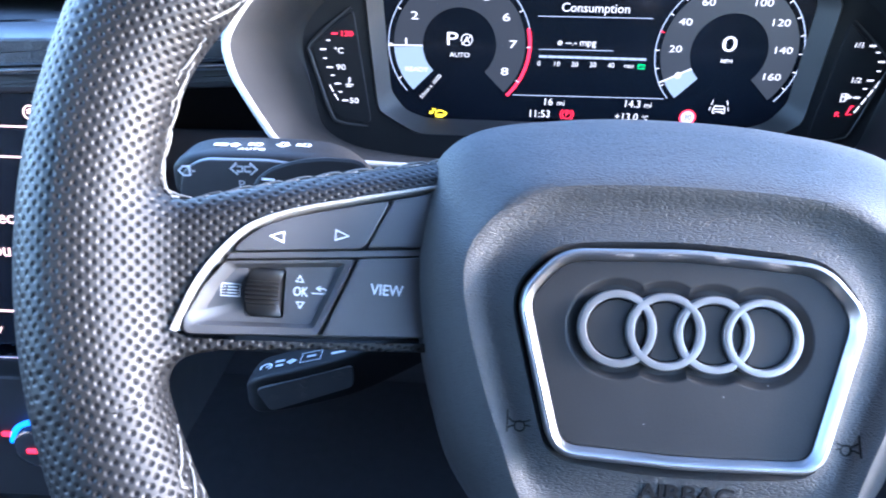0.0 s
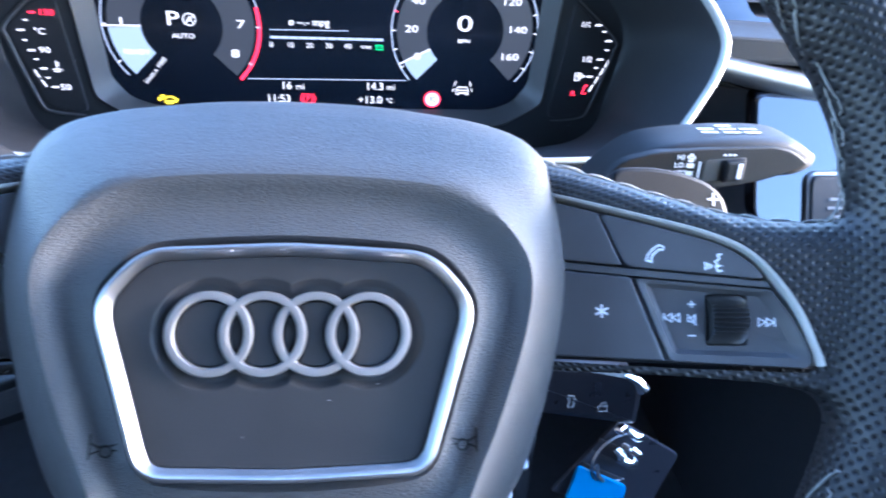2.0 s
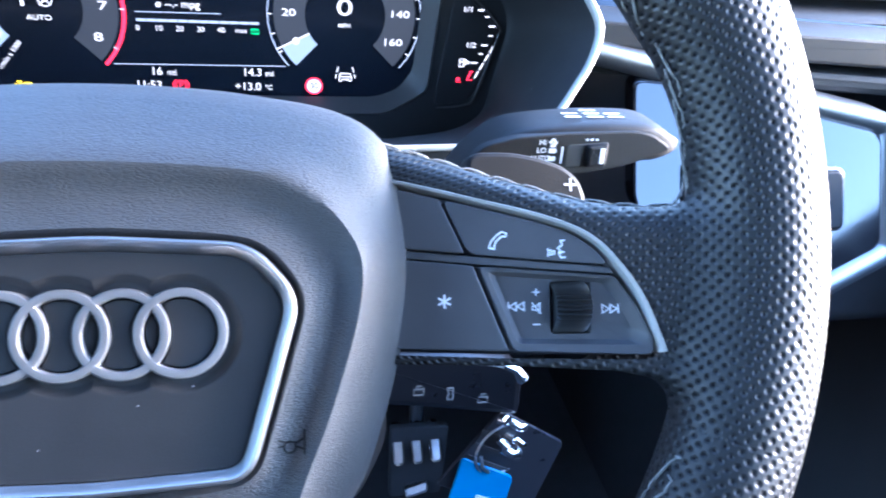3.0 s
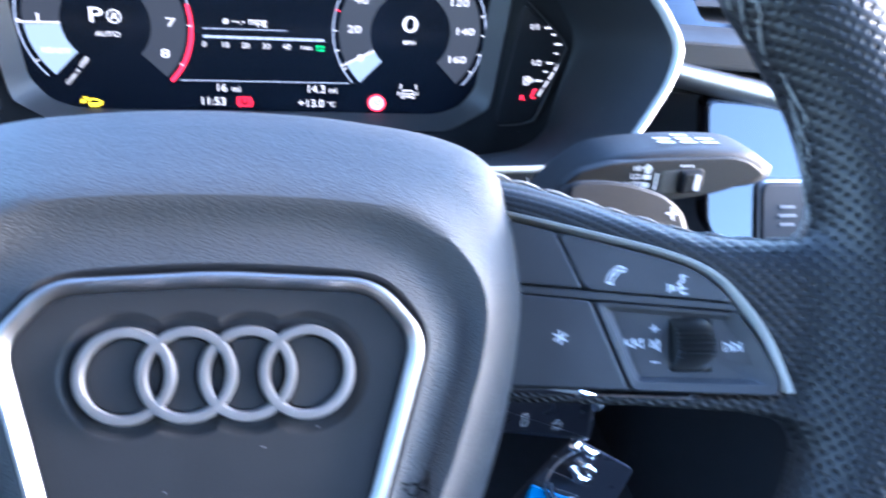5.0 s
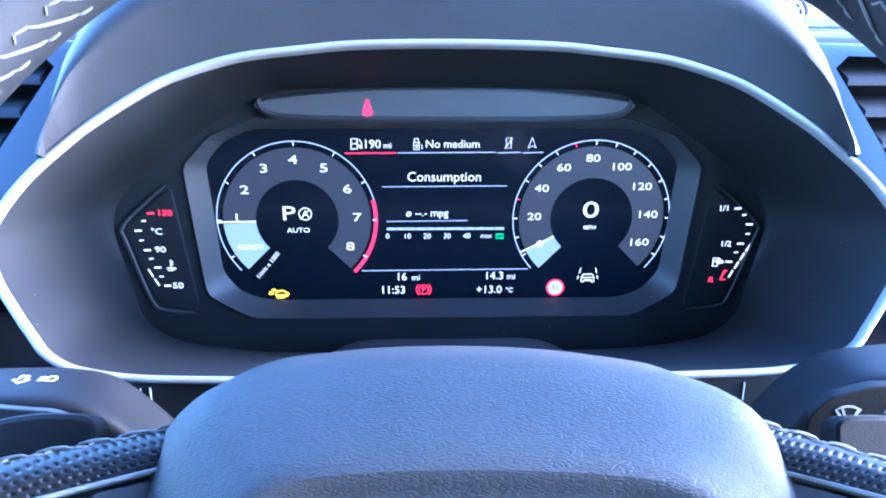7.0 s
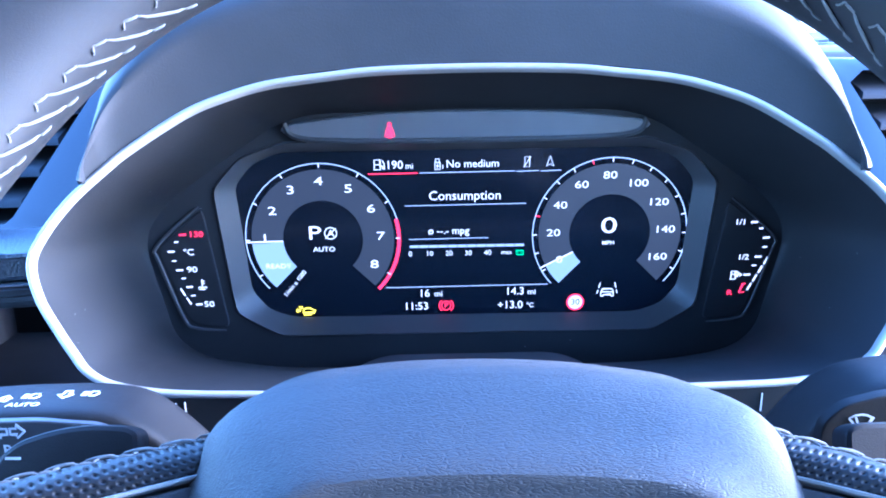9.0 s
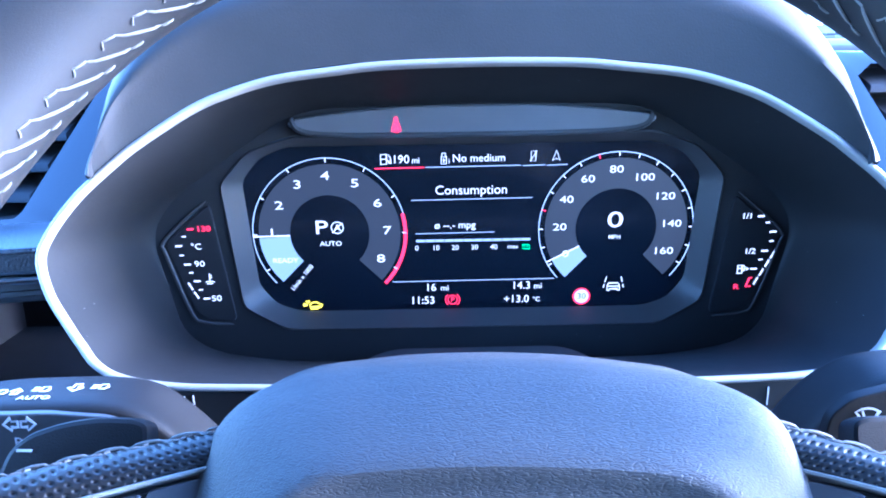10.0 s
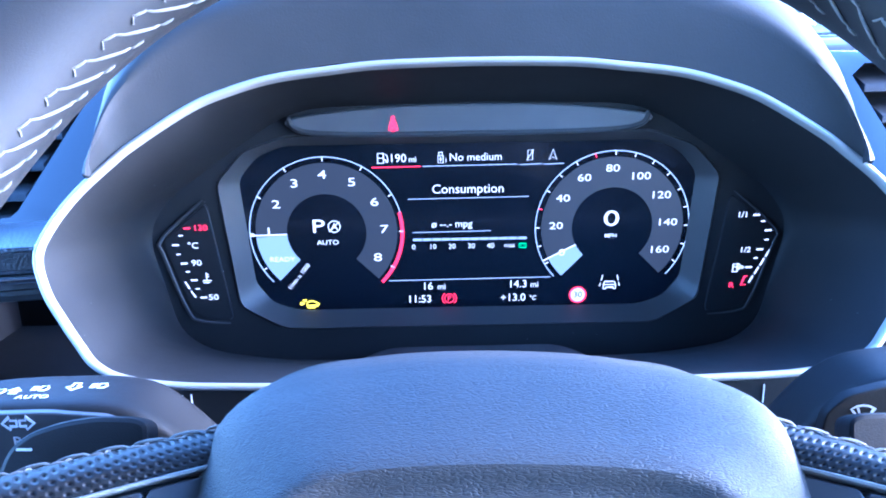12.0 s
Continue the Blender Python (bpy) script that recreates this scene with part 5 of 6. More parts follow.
part("lower_dash", slab([(0.262, 1.020), (0.235, 1.000), (0.230, 0.93), (0.215, 0.80), (0.25, 0.70), (0.50, 0.70), (0.50, 1.00)], -0.62, -0.285, 0.01), DARK, dash, "dark lower dashboard")
part("lower_dash", slab([(0.262, 0.945), (0.235, 0.89), (0.225, 0.835), (0.25, 0.825), (0.50, 0.88), (0.50, 0.945)], -0.285, 0.62, 0.01), DARK, dash, "dark knee panel")

# light switch panel with its bright six-sided frame
def tilt(x, z):
    return (z - 0.97) * 0.42


FACE = [(0.2125, 1.0115), (0.245, 1.0090), (0.300, 0.9985), (0.352, 0.9880), (0.3565, 0.9830), (0.3570, 0.9330), (0.352, 0.9280), (0.315, 0.9120), (0.290, 0.900), (0.235, 0.930), (0.2125, 0.955)]
light_panel = thing("light_switch_panel", CAR, "gloss black light switch panel under a bright silver frame", "light switch")
part("panel_face", facing(FACE, 0.1720, 0.182, 0.0015, 0.006, tilt), GLOSS, light_panel, "gloss black panel face")
corners = [Vector(q) for q in ((0.1880, 1.0232), (0.3620, 0.9905), (0.3630, 0.9275), (0.2500, 0.8835))]
band = []
for i in range(3):  # straight sides with rounded corners
    a, b = corners[i], corners[i + 1]
    u = (b - a).normalized()
    p, q = a + u * (0.006 if i else 0.0), b - u * (0.006 if i < 2 else 0.0)
    band += [p.lerp(q, k / 12) for k in range(13)]
    if i < 2:
        v = (corners[i + 2] - b).normalized() * 0.006
        band += [q * (1 - t) ** 2 + b * 2 * t * (1 - t) + (b + v) * t * t for t in (0.2, 0.4, 0.6, 0.8)]
rows = []
for i, p in enumerate(band):
    d = (band[min(len(band) - 1, i + 1)] - band[max(0, i - 1)]).normalized()
    m = Vector((-d.y, d.x))
    rows.append([(p.x + m.x * o, y + tilt(p.x, p.y), p.y + m.y * o) for o, y in ((-0.0062, 0.190), (-0.0062, 0.1735), (-0.0054, 0.1718), (-0.0022, 0.1700), (0.0012, 0.1690), (0.0044, 0.1700), (0.0058, 0.1725), (0.0062, 0.190))])
part("panel_frame", loft(rows, True, True, True), SATIN, light_panel, "bright silver frame")
for x0, x1, z0, z1, text, lit_mat in ((0.2405, 0.2680, 0.9465, 0.9750, "headlamp switch with a printed lamp symbol", None), (0.3050, 0.3300, 0.9420, 0.9700, "light switch with a green lamp", L_GREEN)):
    sw = part("switch", facing([(x0, z0), (x1, z0), (x1, z1), (x0, z1)], 0.1680, 0.174, 0.0012, 0.004, tilt), STALK, light_panel, text)
    part("switch_edge", loft([[(q.x, y + tilt(q.x, q.y), q.y) for q in inset(rounded([(x0, z0), (x1, z0), (x1, z1), (x0, z1)], 0.004), d)] for d, y in ((-0.0014, 0.174), (-0.0014, 0.1695), (-0.0004, 0.1690), (-0.0002, 0.174))]), SATIN, sw)
    cx, cz = (x0 + x1) / 2, (z0 + z1) / 2
    if lit_mat:
        part("lamp", facing([(cx - 0.003, cz - 0.0025), (cx + 0.003, cz - 0.0025), (cx + 0.003, cz + 0.0025), (cx - 0.003, cz + 0.0025)], 0.1674, 0.1682, 0.0003, 0.0008, tilt), lit_mat, sw)
    else:
        for i, (w, zz) in enumerate(((0.008, 0.004), (0.010, 0.0), (0.008, -0.004))):
            part("symbol", facing([(cx - w / 2, cz + zz - 0.0006), (cx + w / 2, cz + zz - 0.0006), (cx + w / 2, cz + zz + 0.0006), (cx - w / 2, cz + zz + 0.0006)], 0.1675, 0.1682, 0.0001, 0, tilt), STITCH, sw)

# steering column
column = thing("steering_column", CAR, "matt black steering column shroud", "steering column")
sec = rounded([(-0.060, 0.880), (0.060, 0.880), (0.072, 0.915), (0.066, 0.955), (0.045, 0.966), (-0.045, 0.966), (-0.066, 0.955), (-0.072, 0.915)], 0.012, 5)
part("shroud", loft([[(p.x + 0.004, y, p.y * k + (1 - k) * 0.95 + dz) for p in sec] for y, k, dz in ((0.055, 0.92, 0.0), (0.07, 1.0, 0.0), (0.15, 1.0, 0.002), (0.235, 1.0, 0.004))], True, True, True), SOFT, column, "matt black column shroud")
for x, z0, z1 in ((-0.1110, 0.9795, 0.9875), (-0.1145, 0.9845, 0.9872), (0.1142, 0.9785, 0.9860)):
    part("seam", slab([(0.1500, z0), (0.1500, z1), (0.153, z1), (0.153, z0)], x, x + 0.0004), PRINT, column)
part("gap_cover", slab([(0.1506, 0.9905), (0.1550, 0.9760), (0.20, 0.9540), (0.255, 0.928), (0.24, 0.90), (0.150, 0.90)], -0.165, 0.172, 0.003), STALK, column, "dark cover below the instruments")


# stalks
def stalk_body(spine, sizes, n=32, e=0.38):
    """A softly squared bar along a spine; sizes: half depth and half height."""
    loops = []
    for (x, y, z), (hy, hz) in zip(spine, sizes):
        loop = []
        for j in range(n):
            a = 2 * math.pi * (j + 0.5) / n
            c, s = math.cos(a), math.sin(a)
            loop.append((x, y + hy * math.copysign(abs(c) ** e, c), z + hz * math.copysign(abs(s) ** e, s)))
        loops.append(loop)
    k = 4
    fine = []
    for i in range(len(loops) - 1):
        for t in range(k):
            fine.append(i + t / k)
    fine.append(len(loops) - 1)
    smooth = [catmull([l[j] for l in loops], len(fine), False) for j in range(n)]
    return loft([[smooth[j][i] for j in range(n)] for i in range(len(fine))], True, True, True)


def top_marks(lines, at, size, z, w=0.0006):
    """Printed lines on an upward face."""
    return strokes(lines, w, z, z + 0.00012, None, at, size)


def front_marks(lines, at, size, y, w=0.0006):
    """Printed lines on a face towards the driver."""
    bm = strokes(lines, w, 0, 0.00015, None, at, size)
    for v in bm.verts:
        x, z, d = v.co
        v.co = (x, y - d, z)
    return bm


def front_letters(text, size, x, z, y, wide=1.05):
    bm = letters(text, size, x, z, 0.0, None, wide=wide, bold=0.00004)
    for v in bm.verts:
        px, pz, d = v.co
        v.co = (px, y - d, pz)
    return bm


arrow_up = [(-0.35, -0.8), (-0.35, 0.0), (-0.8, 0.0), (0, 0.85), (0.8, 0.0), (0.35, 0.0), (0.35, -0.8), (-0.35, -0.8), (-0.35, 0.0)]
arrow_dn = [(x, -y) for x, y in arrow_up]
arrow_l = [(0.9, 0.35), (0.2, 0.35), (0.2, 0.8), (-0.7, 0), (0.2, -0.8), (0.2, -0.35), (0.9, -0.35), (0.9, 0.35), (0.2, 0.35)]
lamp = [(0.9, 0.6), (0.2, 0.6), (0.0, 0.0), (0.2, -0.6), (0.9, -0.6), (1.2, 0), (0.9, 0.6), (0.2, 0.6)]
beams = [[(-0.9, y), (-0.2, y)] for y in (0.45, 0.15, -0.15, -0.45)]

left_stalk = thing("indicator_stalk", CAR, "dark grey indicator stalk with white printed symbols", "stalk")
sp = [(-0.072, 0.115, 0.955), (-0.086, 0.112, 0.972), (-0.097, 0.109, 0.988), (-0.108, 0.107, 0.9985), (-0.120, 0.106, 1.0022), (-0.140, 0.106, 1.0025), (-0.158, 0.106, 1.0022), (-0.168, 0.106, 1.0015), (-0.173, 0.106, 1.0005), (-0.1745, 0.106, 1.000)]
sz = [(0.012, 0.010), (0.012, 0.010), (0.012, 0.0095), (0.0125, 0.0098), (0.0125, 0.0100), (0.0125, 0.0102), (0.0122, 0.0100), (0.0115, 0.0088), (0.009, 0.006), (0.005, 0.003)]
part("arm", stalk_body(sp, sz), STALK, left_stalk, "dark grey stalk arm")
part("face_plate", facing([(-0.1705, 0.9945), (-0.1680, 1.0060), (-0.1600, 1.0105), (-0.135, 1.0108), (-0.116, 1.0090), (-0.107, 1.0035), (-0.103, 0.9930), (-0.13, 0.9915), (-0.160, 0.9915)], 0.0922, 0.0965, 0.0007, 0.004), BUTTON, left_stalk, "stalk face plate")
ZT = 1.0128
part("symbol", top_marks([lamp] + beams, (-0.1562, 0.1035), 0.0024, ZT), PRINT, left_stalk, smooth=False)
part("symbol", top_marks([arrow_up], (-0.1503, 0.1035), 0.0024, ZT), PRINT, left_stalk, smooth=False)
part("symbol", top_marks([lamp] + beams, (-0.1432, 0.1050), 0.0026, ZT), PRINT, left_stalk, smooth=False)
part("lettering", letters("AUTO", 0.0034, -0.1425, 0.0990, ZT, None, wide=1.1), PRINT, left_stalk, smooth=False)
part("symbol", top_marks([arrow_dn], (-0.1322, 0.1060), 0.0030, ZT - 0.0001), PRINT, left_stalk, smooth=False)
part("symbol", top_marks([lamp] + beams, (-0.1248, 0.1062), 0.0026, ZT - 0.0001), PRINT, left_stalk, smooth=False)
part("symbol", front_marks([arrow_l], (-0.1472, 1.0072), 0.0028, 0.0922), PRINT, left_stalk, smooth=False)
part("symbol", front_marks([[(-x, y) for x, y in arrow_l]], (-0.1412, 1.0072), 0.0028, 0.0922), PRINT, left_stalk, smooth=False)
part("symbol", front_marks([[(-0.9, 0), (-0.3, 0.6), (0.5, 0.6), (0.5, -0.6), (-0.3, -0.6), (-0.9, 0)], [(0.8, 0), (1.2, 0)]], (-0.1665, 1.0057), 0.0030, 0.0922, 0.0007), PRINT, left_stalk, smooth=False)
part("lettering", front_letters("P", 0.0048, -0.1455, 1.0008, 0.0922), PRINT, left_stalk, smooth=False)

right_stalk = thing("wiper_stalk", CAR, "dark grey wiper stalk with a dial and printed symbols", "stalk")
sp = [(0.086, 0.114, 0.958), (0.098, 0.110, 0.977), (0.107, 0.107, 0.9925), (0.115, 0.104, 1.0030), (0.124, 0.1015, 1.0090), (0.145, 0.1005, 1.0118), (0.164, 0.1000, 1.0126), (0.175, 0.100, 1.0122), (0.182, 0.100, 1.0112), (0.1855, 0.100, 1.0110), (0.187, 0.100, 1.0108)]
sz = [(0.012, 0.010), (0.012, 0.010), (0.012, 0.010), (0.0125, 0.0088), (0.0125, 0.0080), (0.0125, 0.0078), (0.0125, 0.0074), (0.012, 0.0066), (0.010, 0.0036), (0.007, 0.0018), (0.003, 0.0008)]
part("arm", stalk_body(sp, sz), STALK, right_stalk, "dark grey stalk arm")
part("face_plate", facing([(0.103, 0.9960), (0.1040, 1.0070), (0.1100, 1.0126), (0.122, 1.0157), (0.140, 1.0171), (0.1655, 1.0179), (0.1725, 1.0164), (0.1805, 1.0112), (0.1745, 1.0085), (0.1620, 1.0045), (0.148, 1.0022), (0.12, 0.9990)], 0.0868, 0.0905, 0.0007, 0.003), STALK, right_stalk, "stalk face plate")
part("dial_slot", facing([(0.1398, 1.0046), (0.1555, 1.0057), (0.1555, 1.0140), (0.1398, 1.0129)], 0.0866, 0.0890, 0.0003, 0.0015), BUTTON_SIDE, right_stalk)
part("dial", facing([(0.1470, 1.0050), (0.1546, 1.0056), (0.1546, 1.0137), (0.1470, 1.0131)], 0.0842, 0.0890, 0.0012, 0.0012), STALK, right_stalk, "small black interval dial")
part("dial_mark", facing([(0.1515, 1.0068), (0.1530, 1.0068), (0.1530, 1.0124), (0.1515, 1.0124)], 0.0839, 0.0846, 0.0001), PRINT, right_stalk)
for i, t in enumerate(("HI", "LO", "AUTO", "OFF")):
    part("lettering", front_letters(t, 0.0026, 0.1308 - 0.0002 * i, 1.0138 - 0.0029 * i, 0.0867), PRINT, right_stalk, smooth=False)
part("symbol", front_marks([arrow_up], (0.1346, 1.0137), 0.0016, 0.0867), PRINT, right_stalk, smooth=False)
for k in range(3):
    part("symbol", front_marks([[(-0.5, 0), (0.5, 0)]], (0.1346, 1.0108 - 0.0029 * k), 0.0026, 0.0867, 0.0016), PRINT, right_stalk, smooth=False)
part("symbol", front_marks([[(-1, 0.3), (-0.5, 0.55), (0, 0.62), (0.5, 0.55), (1, 0.3), (0.55, -0.5), (0.1, -0.35), (-0.35, -0.5), (-1, 0.3)], [(-0.15, -0.35), (-0.45, 0.4)]], (0.1152, 1.0072), 0.0036, 0.0867, 0.0006), PRINT, right_stalk, smooth=False)
part("symbol", front_marks([[(0, 0.5), (0, -0.5)]], (0.1382, 1.0092), 0.0060, 0.0867, 0.0006), PRINT, right_stalk, smooth=False)
for k in range(3):
    part("symbol", front_marks([[(-0.5, 0), (0.5, 0)]], (0.1470 + 0.0018 * k, 1.0148), 0.0010, 0.0867, 0.0007), PRINT, right_stalk, smooth=False)
for x, n in ((0.1440, 2), (0.1525, 3), (0.1605, 2)):
    for k in range(n):
        part("symbol", top_marks([[(-1, 0), (1, 0)]], (x, 0.0955 + 0.0040 * k), 0.0030, 1.0204, 0.0011), PRINT, right_stalk, smooth=False)

cruise = thing("cruise_control_stalk", CAR, "dark grey cruise control stalk with printed symbols", "stalk")
sp = [(-0.066, 0.116, 0.932), (-0.085, 0.110, 0.9235), (-0.105, 0.102, 0.9170), (-0.125, 0.099, 0.9112), (-0.139, 0.098, 0.9075), (-0.1475, 0.0975, 0.9055), (-0.152, 0.0975, 0.9045), (-0.1535, 0.0975, 0.904)]
sz = [(0.010, 0.0095), (0.0100, 0.0100), (0.0098, 0.0104), (0.0095, 0.0102), (0.0092, 0.0099), (0.0085, 0.0090), (0.006, 0.006), (0.003, 0.003)]
part("arm", stalk_body(sp, sz, 40, 0.22), STALK, cruise, "dark grey stalk arm")


def on_arm(x):
    return 0.9170 + (x + 0.105) * 0.28


def on_front(x):
    return 0.0884 + (x + 0.139) * 0.1


part("face_plate", facing([(-0.1475, 0.9105), (-0.106, 0.9225), (-0.106, 0.9115), (-0.142, 0.8990)], 0.0, 0.0012, 0.0004, 0.003, lambda x, z: on_front(x) - 0.0006), BUTTON, cruise, "stalk face plate")
gauge = [arc(0, 0, 1.0, -50, 210, 12), [(0, -0.1), (0.55, 0.45)]]
diamond = [[(-1, 0), (0, 0.8), (1, 0), (0, -0.8), (-1, 0), (0, 0.8)], [(-0.5, 0), (0.5, 0)]]
for lines, x, y, size, w in ((gauge, -0.1445, 0.0955, 0.0024, 0.0007), ([[(-1, 0), (1, 0)]], -0.1390, 0.0985, 0.0020, 0.0014), ([[(-1, 0), (1, 0)]], -0.1385, 0.0950, 0.0016, 0.0014), (diamond, -0.1335, 0.0965, 0.0018, 0.0008),
                             ([[(-1, -0.8), (1, -0.8), (1, 0.8), (-1, 0.8), (-1, -0.8), (1, -0.8)]], -0.1250, 0.0975, 0.0044, 0.0003), ([[(-1, 0), (1, 0)]], -0.1250, 0.0978, 0.0020, 0.0013),
                             ([[(-1, 0), (1, 0)]], -0.1135, 0.1005, 0.0022, 0.0014), ([[(-1, 0), (1, 0)]], -0.1130, 0.0965, 0.0030, 0.0013), ([[(-1, 0), (1, 0)]], -0.1080, 0.0995, 0.0014, 0.0015)):
    bm = top_marks(lines, (x, y), size, 0.0, w)
    for v in bm.verts:
        v.co.z += on_arm(v.co.x) + 0.01025
    part("symbol", bm, PRINT, cruise, smooth=False)
for x, dz, w in ((-0.128, 0.0032, 0.0044), (-0.128, 0.0, 0.0044), (-0.128, -0.0034, 0.0044), (-0.1400, -0.001, 0.004), (-0.1120, 0.0022, 0.006)):
    bm = front_marks([[(-0.5, -0.15), (0.5, 0.15)], arc(0, 0, 0.3, 0, 360, 10)], (x, on_arm(x) + dz), w, 0.0, 0.0006)
    for v in bm.verts:
        v.co.y += on_front(v.co.x) - 0.0007
    part("symbol", bm, FRAME, cruise, smooth=False)

# key in the column, its ring and tags
key = thing("car_key", CAR, "black car key fob with chrome end, in the column lock", "car key")
fob_out = rounded([(0.072, 0.8900), (0.072, 0.9150), (0.118, 0.9125), (0.1370, 0.9080), (0.1440, 0.8980), (0.1445, 0.8770), (0.1300, 0.8800), (0.100, 0.8860)], 0.005, 5)
part("fob", facing([(p.x, p.y) for p in fob_out], 0.1060, 0.1180, 0.0035), FOB, key, "matt black key fob")
part("fob_end", tube([(0.1340, 0.1075, 0.9055), (0.1400, 0.1070, 0.9030), (0.1432, 0.1070, 0.8980)], lambda t: 0.0012 + 0.0022 * t, 10), CHROME, key, "chrome fob end")
padlock = [[(-0.5, -0.4), (0.5, -0.4), (0.5, 0.3), (-0.5, 0.3), (-0.5, -0.4)], [(-0.2, 0.3), (-0.2, 0.7), (0.3, 0.7)]]
boot = [[(-0.35, -0.9), (-0.35, -0.3), (-0.15, 0.0), (-0.35, 0.4), (-0.35, 0.9), (0.3, 0.9), (0.45, 0.4), (0.25, 0.0), (0.45, -0.3), (0.3, -0.9), (-0.35, -0.9)]]
for sym, x, z, w in ((padlock, 0.0970, 0.8957, 0.0042), (boot, 0.1110, 0.8934, 0.0034), (padlock, 0.1260, 0.8890, 0.0042)):
    part("symbol", front_marks(sym, (x, z), w, 0.1060, 0.0007), STITCH, key, smooth=False)
keyring = thing("key_ring", CAR, "steel split ring with bright chain links", "key ring")
part("ring", tube([(0.1405 + 0.0140 * math.cos(a), 0.112 + 0.004 * math.cos(a), 0.8535 + 0.0145 * math.sin(a)) for a in [2 * math.pi * k / 48 for k in range(48)]], 0.0006, 8, True), STEEL, keyring)
for x, z, dx, dz, r in ((0.1375, 0.8750, 0.0012, 0.0005, 0.0022), (0.1450, 0.8712, 0.0035, -0.0018, 0.0022), (0.1415, 0.8640, 0.0016, -0.0010, 0.0021), (0.1470, 0.8605, 0.0020, -0.0016, 0.0021), (0.1430, 0.8560, 0.0040, -0.0020, 0.0028), (0.1395, 0.8600, 0.0020, -0.0034, 0.0024)):
    part("link", tube([(x - dx, 0.1085, z - dz), (x, 0.1065, z), (x + dx, 0.1085, z + dz)], r, 10), CHROME, keyring, "bright chain link")
tag = thing("black_key_tag", CAR, "black plastic key tag with faint printed lines", "key tag")
part("card", facing([(0.1382, 0.8759), (0.1717, 0.8532), (0.1600, 0.8130), (0.1100, 0.8341)], 0.1130, 0.1145, 0.0005, 0.003), BLACK_CARD, tag)
for k in range(5):
    u = Vector((0.0300, -0.0165))
    o = Vector((0.1300, 0.8660)) + Vector((-0.0028, -0.0072)) * k
    w = 0.75 + 0.2 * math.sin(3 * k)
    part("print_bar", facing([(o.x, o.y), (o.x + u.x * w, o.y + u.y * w), (o.x + u.x * w - 0.0007, o.y + u.y * w - 0.0016), (o.x - 0.0007, o.y - 0.0016)], 0.1126, 0.1131, 0.0001), FRAME, tag, smooth=False)
blue_tag = thing("blue_key_tag", CAR, "bright blue plastic key tag", "key tag")
part("card", facing([(0.1202, 0.8533), (0.1466, 0.8385), (0.1415, 0.8060), (0.1140, 0.8190)], 0.1085, 0.1100, 0.0005, 0.003), BLUE_CARD, blue_tag)
part("loop", tube([(0.1290, 0.1080, 0.8540), (0.1300, 0.1070, 0.8480), (0.1335, 0.1078, 0.8440)], 0.0009, 8), STEEL, blue_tag, "steel loop")
part("print_bar", facing([(0.1290, 0.8300), (0.1365, 0.8265), (0.1360, 0.8250), (0.1285, 0.8285)], 0.1081, 0.1086, 0.0001), PRINT, blue_tag, smooth=False)

# brake pedal deep in the footwell
pedals = thing("brake_pedal", CAR, "brushed steel brake pedal with black rubber pads", "pedal")
part("plate", facing([(0.148, 0.490), (0.205, 0.490), (0.208, 0.582), (0.146, 0.585)], 0.448, 0.456, 0.002, 0.006), DARK, pedals, "pedal body")
for x in (0.1545, 0.1740, 0.1935):
    part("steel_stud", facing([(x - 0.0070, 0.548), (x + 0.0070, 0.548), (x + 0.0070, 0.578), (x - 0.0070, 0.578)], 0.442, 0.449, 0.003, 0.006, lambda x, z: (z - 0.56) * 1.0), CHROME, pedals)
part("steel_stud", facing([(0.163, 0.497), (0.190, 0.501), (0.190, 0.512), (0.163, 0.508)], 0.442, 0.449, 0.003, 0.005, lambda x, z: (z - 0.505) * 1.0), CHROME, pedals)
part("arm", tube([(0.178, 0.46, 0.54), (0.180, 0.50, 0.62), (0.180, 0.52, 0.75)], 0.008, 10), DARK, pedals)

# centre screen and climate knob
def lean(x, z):
    return (z - 0.93) * 0.2


centre = thing("centre_screen", CAR, "black touch screen with lit peach lettering", "screen")
part("glass", facing([(-0.50, 0.863), (-0.300, 0.866), (-0.275, 1.006), (-0.50, 1.002)], 0.190, 0.204, 0.001, 0.004, lean), GLASS, centre, "black screen glass")
part("edge", facing([(-0.51, 0.856), (-0.300, 0.8585), (-0.2995, 0.8610), (-0.51, 0.8590)], 0.172, 0.200, 0.0008), CHROME, centre, "bright lower edge")
for z, x1 in ((0.9870, -0.281), (0.9712, -0.284), (0.8862, -0.301)):
    part("screen_line", facing([(-0.48, z - 0.00035), (x1, z - 0.00030), (x1, z + 0.00030), (-0.48, z + 0.00035)], 0.1888, 0.1902, 0.0001, 0, lean), L_PINK, centre, smooth=False)


def screen_words(text, size, x, z):
    bm = letters(text, size, x, z, 0.0, None, wide=1.05, bold=0.0001, align="RIGHT")
    for v in bm.verts:
        px, pz, d = v.co
        v.co = (px, 0.1893 - d + lean(px, pz), pz)
    part("lettering", bm, L_PINK, centre, smooth=False)


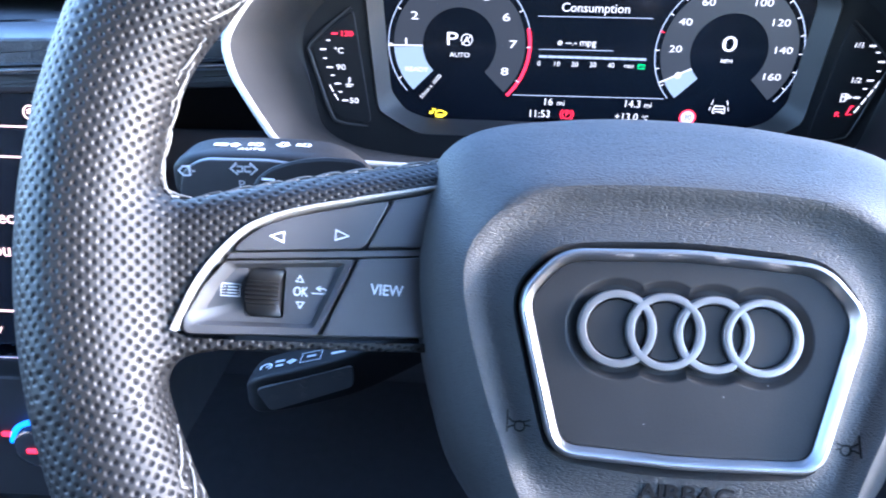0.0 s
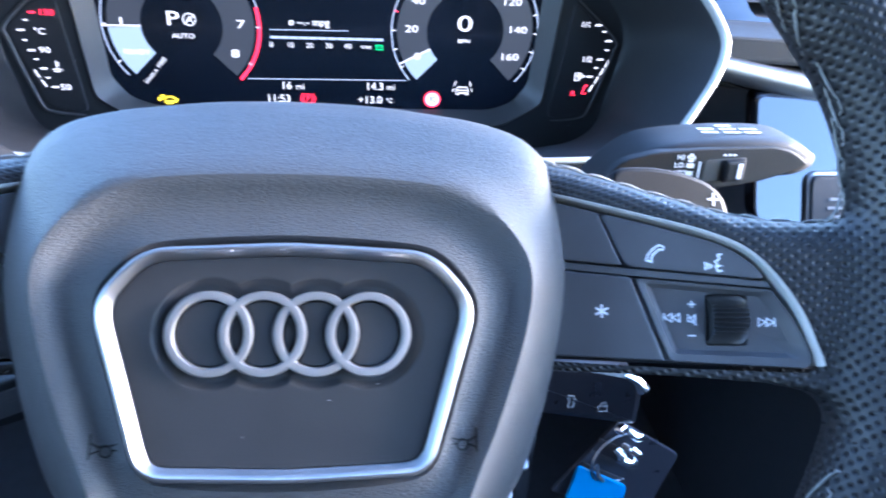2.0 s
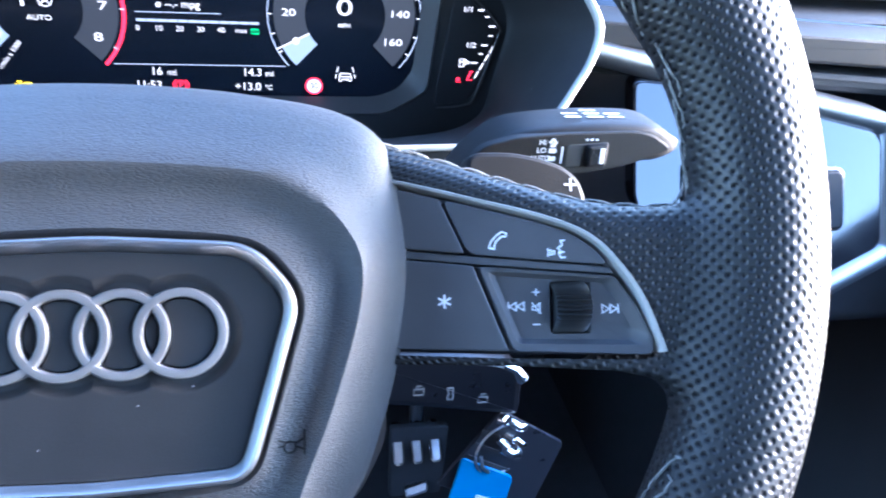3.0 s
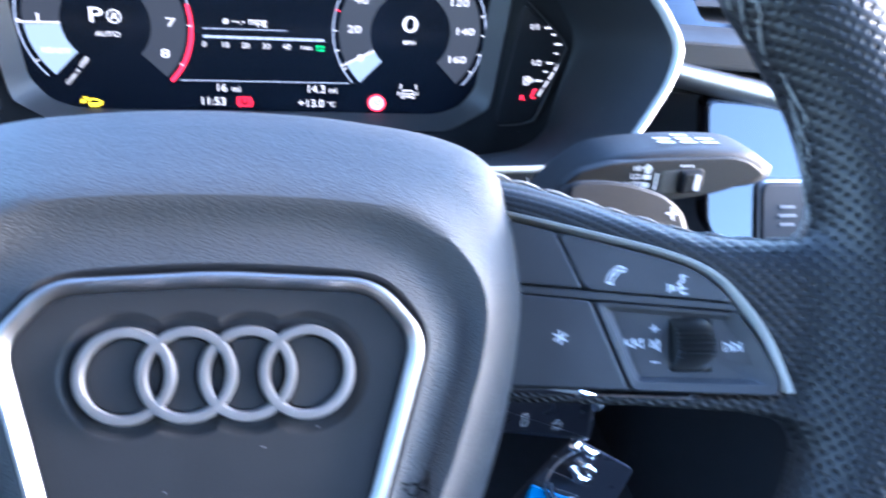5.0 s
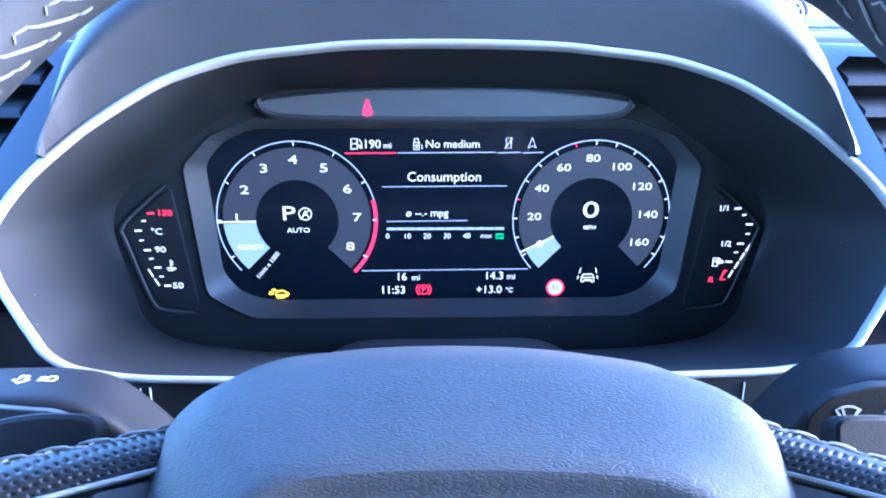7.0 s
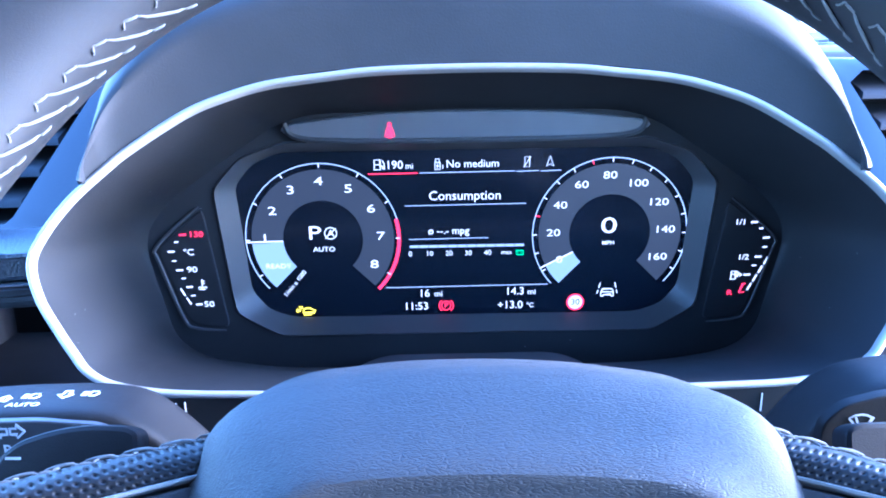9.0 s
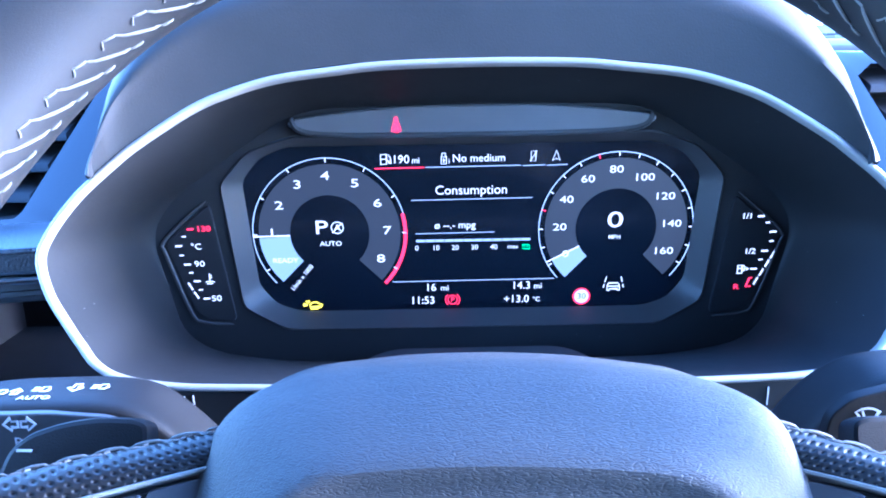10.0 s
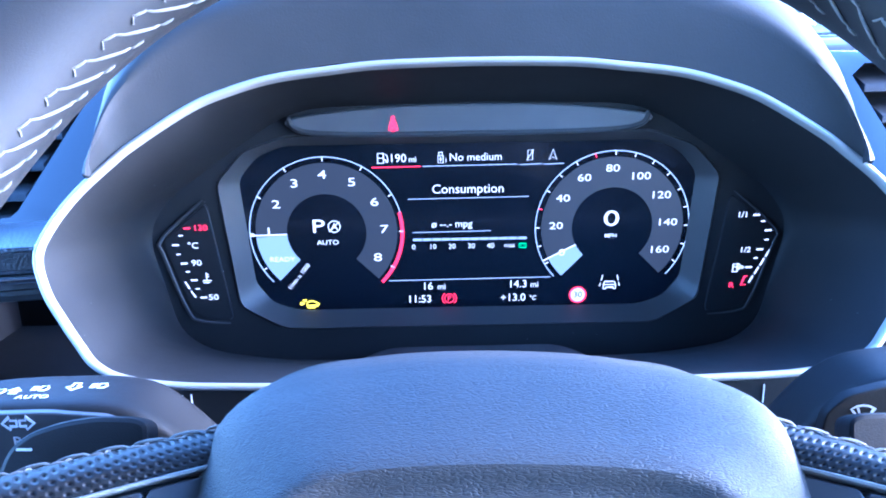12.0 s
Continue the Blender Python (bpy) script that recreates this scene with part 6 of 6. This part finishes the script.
screen_words("sec", 0.0095, -0.3075, 0.9385)
screen_words("Tou", 0.0100, -0.3110, 0.9205)
screen_words("ow", 0.0080, -0.3215, 0.8755)
bm = front_marks([arc(0, 0, 1, 0, 360, 20), [(-0.5, 0.3), (0.5, 0.3)], [(-0.5, -0.1), (0.5, -0.1)], [(0, 0.6), (0, -0.6)]], (-0.2923, 0.9945), 0.0034, 0.1893, 0.0008)
for v in bm.verts:
    v.co.y += lean(v.co.x, v.co.z)
part("symbol", bm, L_PINK, centre, smooth=False)
climate = thing("climate_control", CAR, "black climate control panel with a chrome knob and lit marks", "climate control")
part("panel", facing([(-0.50, 0.740), (-0.285, 0.745), (-0.285, 0.838), (-0.50, 0.835)], 0.186, 0.21, 0.002, 0.006), SOFT, climate)
kx, kz = -0.3205, 0.7905
knob = part("knob", loft([[(kx + r * math.cos(a), y, kz + r * math.sin(a)) for a in [2 * math.pi * j / 40 for j in range(40)]] for r, y in ((0.0130, 0.188), (0.0130, 0.180), (0.0122, 0.1770), (0.0100, 0.1762))], True, True, True), BUTTON, climate, "black climate knob")
part("knob_ring", tube([(kx + 0.0128 * math.cos(a), 0.1780, kz + 0.0128 * math.sin(a)) for a in [2 * math.pi * j / 40 for j in range(40)]], 0.0011, 8, True), CHROME, knob, "chrome knob ring")
part("cold_arc", tube([(kx + 0.0165 * math.cos(a), 0.1820, kz + 0.0165 * math.sin(a)) for a in [radians(100 + 75 * j / 16) for j in range(17)]], 0.0019, 8), L_CBLUE, climate, "lit blue arc")
for x, z, y in ((-0.3215, 0.7905, 0.1755), (-0.3420, 0.7945, 0.1850)):
    part("lit_mark", facing([(x - 0.0035, z - 0.0014), (x + 0.0035, z - 0.0014), (x + 0.0035, z + 0.0014), (x - 0.0035, z + 0.0014)], y - 0.0008, y + 0.001, 0.0003, 0.0005), L_RED, climate, "lit red mark")

# ---- the car round the driver ----
shell = thing("car_body", Matrix.Identity(4), "car cabin shell with pillars, doors, roof lining and added rear light blockers", "car", kind="structure")


def block(x0, x1, y0, y1, z0, z1, mat, name, label="", r=0.01):
    return part(name, box(x0, x1, y0, y1, z0, z1, r), mat, shell, label)


block(-1.15, 0.62, -1.9, 0.95, 0.22, 0.28, DARK, "cabin_floor")
block(-1.15, 0.62, 0.80, 0.95, 0.28, 1.02, DARK, "bulkhead")
block(0.48, 0.60, -1.9, 0.80, 0.28, 1.000, SOFT, "door_panel", "black door lining")
block(-1.13, -1.01, -1.9, 0.80, 0.28, 1.10, SOFT, "door_panel", "black door lining")
# unseen walls added in place of the rear windows, to shut out light
block(-1.15, 0.62, -1.98, -1.9, 0.28, 1.55, SOFT, "rear_blocker")
for x0, x1 in ((-1.10, -1.04), (0.51, 0.57)):
    block(x0, x1, -1.9, -0.75, 1.02, 1.50, SOFT, "side_blocker")
block(-1.05, 0.52, -1.9, 0.11, 1.50, 1.55, LINING, "roof", "grey roof lining")
for x in (0.54, -1.07):
    part("windscreen_pillar", tube([(x, 0.86, 1.02), (x * 0.98, 0.48, 1.30), (x * 0.95, 0.06, 1.52)], 0.035, 10), SOFT, shell, "dark windscreen pillar")
    part("door_pillar", tube([(x, -0.72, 1.0), (x * 0.97, -0.75, 1.52)], 0.06, 10), SOFT, shell, "dark door pillar")
    part("rear_pillar", tube([(x, -1.75, 1.0), (x * 0.95, -1.70, 1.52)], 0.10, 10), SOFT, shell, "dark rear pillar")
seat = thing("driver_seat", Matrix.Identity(4), "dark grey driver seat", "car seat")
part("backrest", box(-0.22, 0.24, -0.85, -0.70, 0.55, 1.15, 0.05), SOFT, seat)
part("cushion", box(-0.23, 0.25, -0.80, -0.30, 0.42, 0.58, 0.05), SOFT, seat)
part("headrest", box(-0.11, 0.13, -0.86, -0.76, 1.18, 1.38, 0.04), SOFT, seat)

# ---- outside ----
ground = tagged(part("ground", loft([[(-400, -400, 0), (400, -400, 0)], [(-400, 400, 0), (400, 400, 0)]], False), ASPHALT), "grey asphalt ground reaching the horizon", "ground", kind="structure")
parked = thing("parked_car", pose(6.22, 11.57, 0, 0, 0, 14), "pale silver parked car with spoked alloy wheels", "car")
body_prof = [(-2.1, 0.35), (2.1, 0.35), (2.15, 0.75), (1.9, 0.95), (1.0, 1.05), (0.45, 1.5), (-1.3, 1.55), (-2.0, 1.1), (-2.15, 0.7)]
part("body", loft([[(p.x, y, p.y) for p in rounded(body_prof, 0.15, 4)] for y in (-0.85, 0.85)], True, True, True), PAINT, parked, "pale silver body")
for x in (-1.35, 1.35):
    for y in (-0.87, 0.87):
        w = part("tyre", tube([(x + 0.27 * math.cos(a), y, 0.34 + 0.27 * math.sin(a)) for a in [2 * math.pi * k / 36 for k in range(36)]], 0.075, 10, True), RUBBER, parked, "black tyre")
        part("alloy_rim", tube([(x + 0.21 * math.cos(a), y - 0.04, 0.34 + 0.21 * math.sin(a)) for a in [2 * math.pi * k / 36 for k in range(36)]], 0.018, 8, True), ALLOY, w)
        for k in range(10):
            a = 2 * math.pi * k / 10
            part("spoke", tube([(x + 0.03 * math.cos(a), y - 0.05, 0.34 + 0.03 * math.sin(a)), (x + 0.21 * math.cos(a + 0.1), y - 0.045, 0.34 + 0.21 * math.sin(a + 0.1))], 0.012, 6), ALLOY, w)
